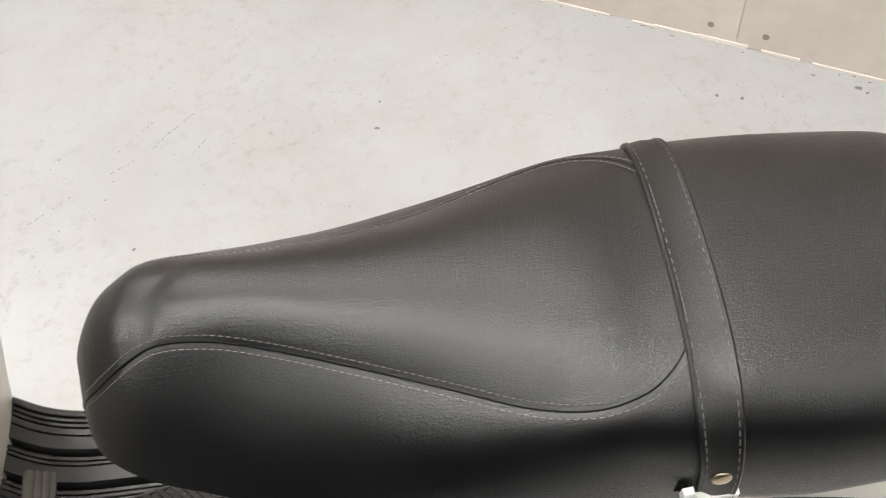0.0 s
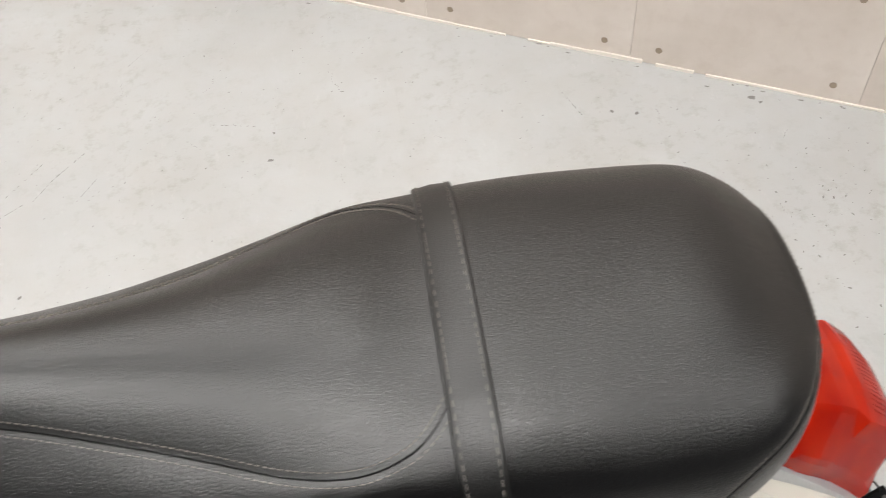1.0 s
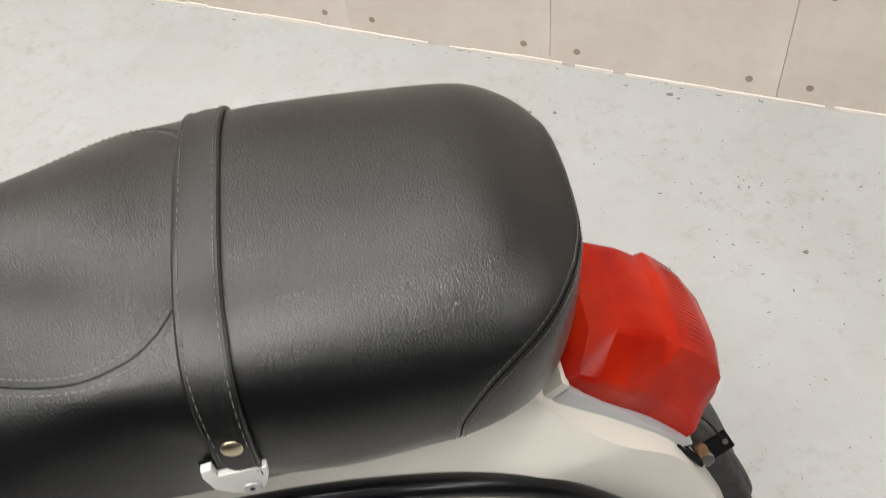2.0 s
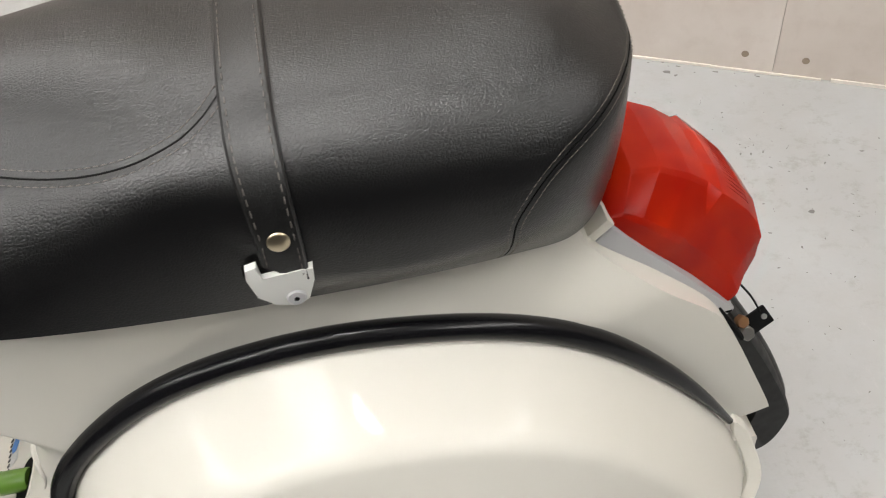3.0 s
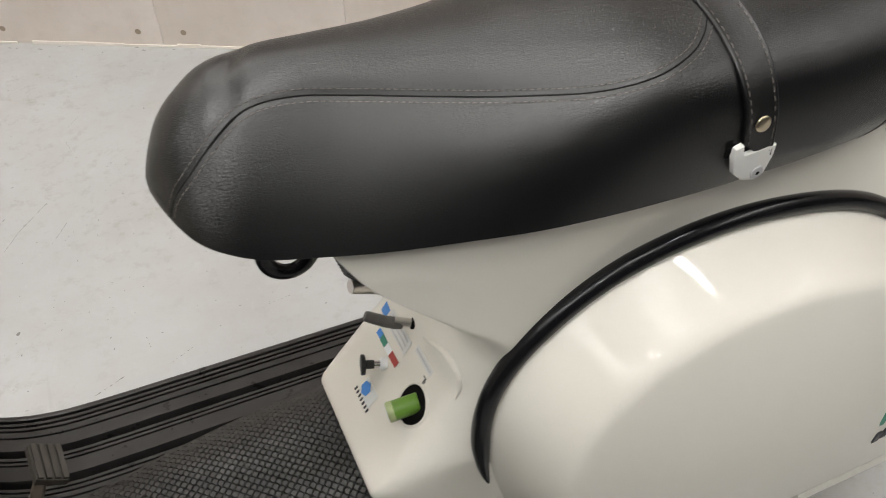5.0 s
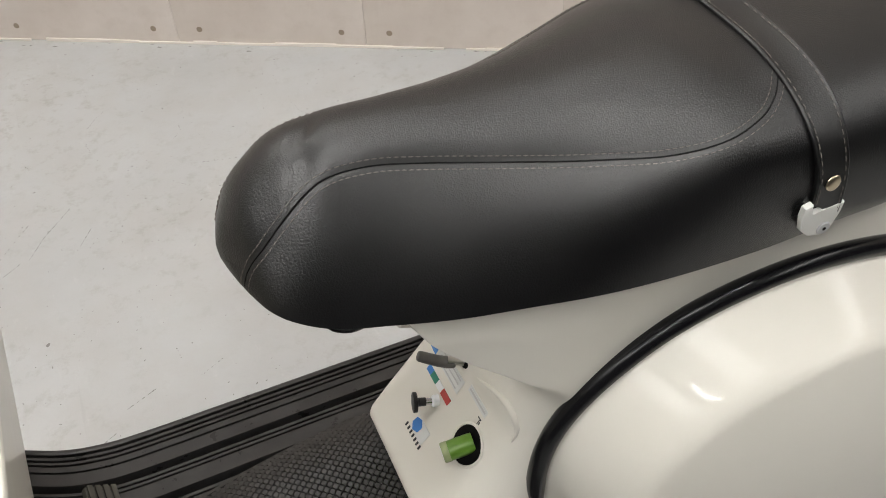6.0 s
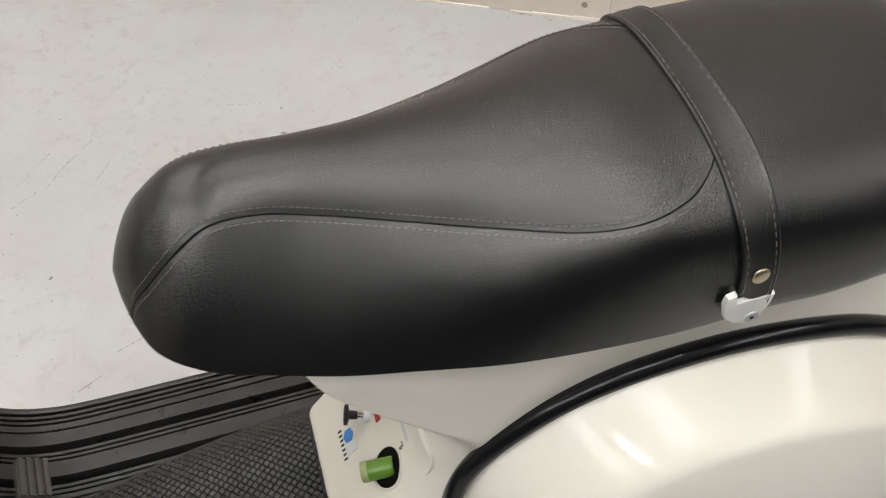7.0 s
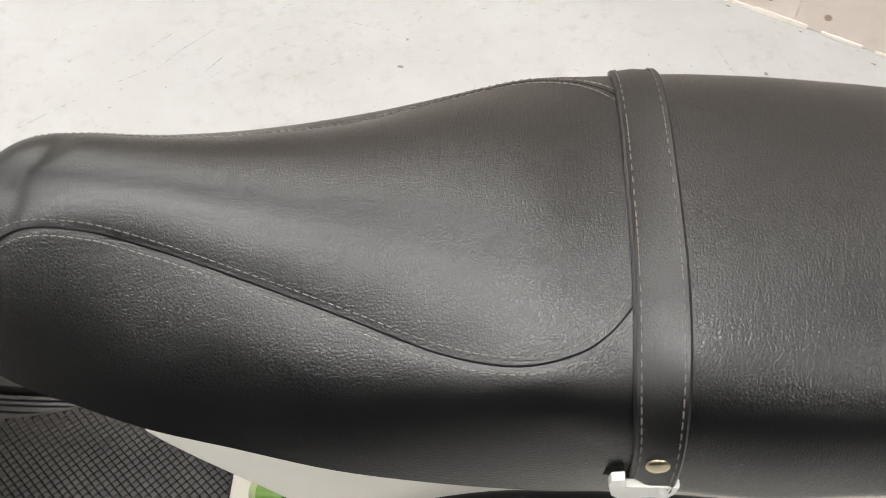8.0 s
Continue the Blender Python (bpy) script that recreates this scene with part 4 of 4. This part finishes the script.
for i in range(31):
    x = -0.655 + 0.485 * i / 30
    e = lerp_table(x, EDGE, 1) - 0.003
    deck_rows.append([Vector((x, -e, deck_z(x) - 0.030)), Vector((x, -e, deck_z(x) - 0.019)), Vector((x, e, deck_z(x) - 0.019)), Vector((x, e, deck_z(x) - 0.030))])
bm, vs = sheet(deck_rows, True)
bm.faces.new(vs[0])
bm.faces.new(vs[-1][::-1])
floorboard = part("floorboard", bm, DARK, scooter, "dark floorboard with grey ribbed rubber strips")
for sgn in (1, -1):
    part("rubber_strip", rail(OUTER + OUTER_TAIL, sgn), MAT_RUBBER, floorboard, "grey grooved rubber strip")
    part("rubber_strip", rail(grooved(0.0565, 0.0885, [(0.0625, 0.0012), (0.0680, 0.0012)]), sgn), MAT_RUBBER, floorboard, "grey grooved rubber strip")
    part("rubber_strip", rail(grooved(0.0965, 0.150, [(0.1025, 0.0012), (0.1085, 0.0012), (0.116, 0.0012)]), sgn), MAT_RUBBER, floorboard, "grey grooved rubber strip")

# patterned mat over the middle of the floorboard
MAT_EDGE = [(-0.655, 0.110), (-0.53, 0.118), (-0.42, 0.124), (-0.34, 0.127), (-0.29, 0.122), (-0.24, 0.105)]


def mat_half(x):
    return lerp_table(x, MAT_EDGE, 1)


def mat_far(x):
    return lerp_table(x, [(-0.655, 0.045), (-0.53, 0.066), (-0.46, 0.088), (-0.38, 0.108), (-0.31, 0.122), (-0.28, 0.122)], 1)


def mat_z(x, y):
    """Top of the mat, which rises over the tunnel along the middle of the floor."""
    rise = lerp_table(x, [(-0.655, 0.012), (-0.52, 0.020), (-0.46, 0.026), (-0.38, 0.038), (-0.28, 0.055)], 1)
    wide = mat_half(x) if y < 0 else mat_far(x)
    return deck_z(x) + rise * (1 - min(1.0, abs(y) / wide) ** 2.6)


MAT_END = -0.287
mat_rows = []
for i in range(56):
    x = -0.655 + (MAT_END + 0.655) * i / 55
    near, far = mat_half(x), mat_far(x)
    ys = [-near + (near + far) * k / 32 for k in range(33)]
    mat_rows.append([Vector((x, y, mat_z(x, y) - 0.004)) for y in reversed(ys)] + [Vector((x, y, mat_z(x, y) + (0.0035 if 1 < k < 31 else 0.0050) - (0.0015 if k in (0, 32) else 0.0))) for k, y in enumerate(ys)])
bm, vs = sheet(mat_rows, True)
bm.faces.new(vs[0])
bm.faces.new(vs[-1][::-1])
mat_part = part("floor_mat", bm, DARK, scooter, "black rubber mat with a raised scale pattern over the tunnel")
cells = bmesh.new()
HX, HY = 0.0048, 0.0045
row = 0
x = -0.646
while x < MAT_END - 0.006:
    near, far = mat_half(x) - 0.009, mat_far(x) - 0.006
    y = HY * (row % 2) - 2 * HY * 17
    while y < far:
        if y > -near:
            slope = (mat_z(x, y + 0.003) - mat_z(x, y - 0.003)) / 0.006
            z = mat_z(x, y) + 0.0035
            ring = [(-HX * 0.70, -HY * 0.10, 0.0020), (0.0, HY * 0.54, 0.0026), (HX * 0.88, -HY * 0.06, 0.0020), (HX * 0.04, -HY * 0.94, 0.0010)]
            top = [cells.verts.new((x + a, y + b - slope * c, z + c + slope * b)) for a, b, c in ring]
            low = [cells.verts.new((x + a * 1.04, y + b * 1.04, z + slope * b * 1.04 - 0.0006)) for a, b, c in ring]
            cells.faces.new(top)
            for k in range(4):
                cells.faces.new([low[k], low[(k + 1) % 4], top[(k + 1) % 4], top[k]])
        y += 2 * HY
    x += HX
    row += 1
tagged(part("mat_pattern", cells, BLACK_MAT, mat_part, smooth=False), kind="stuff")
for side in (-1, 1):
    line = []
    for i in range(40):
        x = -0.655 + (MAT_END + 0.655) * i / 39
        y = -(mat_half(x) - 0.004) if side < 0 else mat_far(x) - 0.003
        line.append(Vector((x, y, mat_z(x, y) + 0.003)))
    part("border", tube(line, 0.0032, 8, flat=0.8), BLACK_MAT, mat_part, "raised rubber border")

end_line = [Vector((MAT_END - 0.004, y, mat_z(MAT_END, y) + 0.003)) for y in (-0.116 + 0.0058 * k for k in range(41))]
part("border", tube(end_line, 0.0052, 8, flat=0.55), BLACK_MAT, mat_part, "raised rubber border")

# brake pedal
PAD = axes((-0.5645, 0.0535, 0.4225), (0.025, 0.003, -0.019), (0.60, 0.0, 0.80))
pad = block((-0.016, -0.021, -0.008), (0.016, 0.021, 0.0), 0.002)
pad.transform(PAD)
pedal = part("brake_pedal", pad, PEDAL_RUBBER, scooter, "worn ribbed rubber brake pedal pad on a steel arm")
for k in range(4):
    rib = block((-0.0145 + 0.0078 * k, -0.0205, 0.0), (-0.0090 + 0.0078 * k, 0.0205, 0.003), 0.0011)
    rib.transform(PAD)
    part("rib", rib, PEDAL_RUBBER, pedal)
part("pedal_arm", tube(catmull([PAD @ Vector((-0.006, -0.01, -0.006)), (-0.59, 0.03, 0.395), (-0.615, 0.012, 0.37), (-0.63, 0.0, 0.345)], 6), 0.0062, 10), RUST_STEEL, pedal, "dull steel pedal arm")

# inner face of the leg shield
shield_rows = []
for i in range(26):
    z = 0.30 + 0.46 * i / 25
    xs = -0.646 + 0.21 * (z - 0.35)
    half = 0.205 + 0.05 * smoothstep(0.34, 0.55, z)
    shield_rows.append([Vector((xs - 0.008 * (k / 8) ** 4, half * k / 8, z)) for k in range(-8, 9)])
bm, vs = sheet(shield_rows)
shield = part("leg_shield", bm, WHITE, scooter, "cream white leg shield")
solid = shield.modifiers.new("thickness", "SOLIDIFY")
solid.thickness = 0.004


# wheels on the floor
def wheel(x, y):
    r, fat = 0.165, 0.047
    rows = []
    for k in range(48):
        a = 2 * math.pi * k / 48
        rows.append([Vector(((r + fat * math.cos(b)) * math.cos(a), fat * 1.05 * math.sin(b), (r + fat * math.cos(b)) * math.sin(a))) for b in (2 * math.pi * m / 16 for m in range(16))])
    bm, _ = sheet(rows + rows[:1], True)
    bmesh.ops.remove_doubles(bm, verts=bm.verts, dist=1e-5)
    m = Matrix.Translation((x, y, r + fat))
    bm.transform(m)
    tyre = part("wheel", bm, BLACK_RUBBER, scooter, "black scooter wheel")
    hub = tube([(0, -0.035, 0), (0, -0.03, 0), (0, 0.03, 0), (0, 0.035, 0)], [0.05, 0.125, 0.125, 0.05], 32)
    hub.transform(m)
    part("rim", hub, STEEL, tyre)


wheel(0.16, 0.0)
wheel(-0.98, 0.0)
fork = tube([(-0.98, -0.06, 0.21), (-0.95, -0.07, 0.36), (-0.86, -0.02, 0.52), (-0.80, 0.0, 0.74)], 0.022, 12)
part("fork", fork, STEEL, scooter, "steel front fork")

# ---------------------------------------------------------------- marks on the floor
marks = bmesh.new()
rng = random.Random(11)


def fleck(x, y, r, stretch=1.0, turn=None):
    n = rng.randint(5, 8)
    turn = rng.uniform(0, math.pi) if turn is None else turn
    ring = []
    for k in range(n):
        a = 2 * math.pi * k / n
        d = r * rng.uniform(0.55, 1.1)
        u, v = d * math.cos(a) * stretch, d * math.sin(a)
        ring.append(marks.verts.new((x + u * math.cos(turn) - v * math.sin(turn), y + u * math.sin(turn) + v * math.cos(turn), 0.0007)))
    marks.faces.new(ring)


for x, y, r in ((0.703, 0.93, 0.006), (-0.232, 0.942, 0.005), (-0.224, 1.015, 0.0035), (0.475, 0.931, 0.005), (0.43, 0.945, 0.005), (0.715, 0.915, 0.004), (-0.674, 0.697, 0.004), (0.791, 0.498, 0.006)):
    fleck(x, y, r, 1.4)
for _ in range(420):
    u, v = rng.uniform(-2.2, 1.8), rng.uniform(-0.05, 1.0)
    y = v * 2.4 - 1.25
    q = TURN @ Vector((u, min(y, WALL_FAR - 0.03), 0))
    fleck(q.x, q.y, rng.choice((0.0006, 0.0008, 0.0009, 0.0012, 0.0017)), rng.uniform(1, 2.2))
for _ in range(620):
    q = TURN @ Vector((rng.uniform(-1.3, 1.1), rng.uniform(0.05, 1.1), 0))
    fleck(q.x, q.y, rng.choice((0.0006, 0.0007, 0.0009, 0.0012)), rng.uniform(1, 3.2))
for _ in range(34):
    q = TURN @ Vector((rng.uniform(-1.3, 1.1), rng.uniform(0.05, 1.1), 0))
    turn = rng.uniform(0, math.pi)
    for k in range(rng.randint(4, 9)):
        turn += rng.uniform(-0.5, 0.5)
        fleck(q.x, q.y, rng.uniform(0.0004, 0.0008), rng.uniform(2.5, 5), turn)
        q = q + Vector((math.cos(turn), math.sin(turn), 0)) * rng.uniform(0.004, 0.010)
for _ in range(90):
    q = Vector((0.72 + rng.gauss(0, 0.13), 0.60 + rng.gauss(0, 0.11), 0))
    fleck(q.x, q.y, rng.choice((0.0007, 0.0010, 0.0018)), rng.uniform(1, 3))
for _ in range(70):
    u = rng.uniform(-1.6, 1.6)
    q = TURN @ Vector((u, WALL_FAR - abs(rng.gauss(0.012, 0.012)) - 0.008, 0))
    fleck(q.x, q.y, rng.choice((0.0009, 0.0014, 0.0022)), rng.uniform(1, 4), WALL_ANGLE)
for x, y, length, turn in ((-0.70, 0.98, 0.09, 0.9), (-0.66, 0.95, 0.07, 1.0), (-0.62, 1.0, 0.08, 0.85), (-0.72, 0.90, 0.05, 0.6), (-0.58, 0.93, 0.05, 1.0), (-0.30, 1.05, 0.08, 2.9), (0.36, 0.98, 0.07, 1.9), (-0.55, 0.52, 0.05, 0.4), (-0.62, 0.46, 0.04, 0.5), (-0.85, 0.8, 0.10, 0.7)):
    for k in range(7):
        d = (k - 3) / 6 * length + rng.uniform(-0.004, 0.004)
        fleck(x + d * math.cos(turn), y + d * math.sin(turn), rng.uniform(0.0006, 0.0011), rng.uniform(3, 7), turn + rng.uniform(-0.06, 0.06))
tagged(obj("floor_marks", marks, SPECK, smooth=False), "scattered dark chips and thin scratches on the floor", "floor marks", kind="stuff")
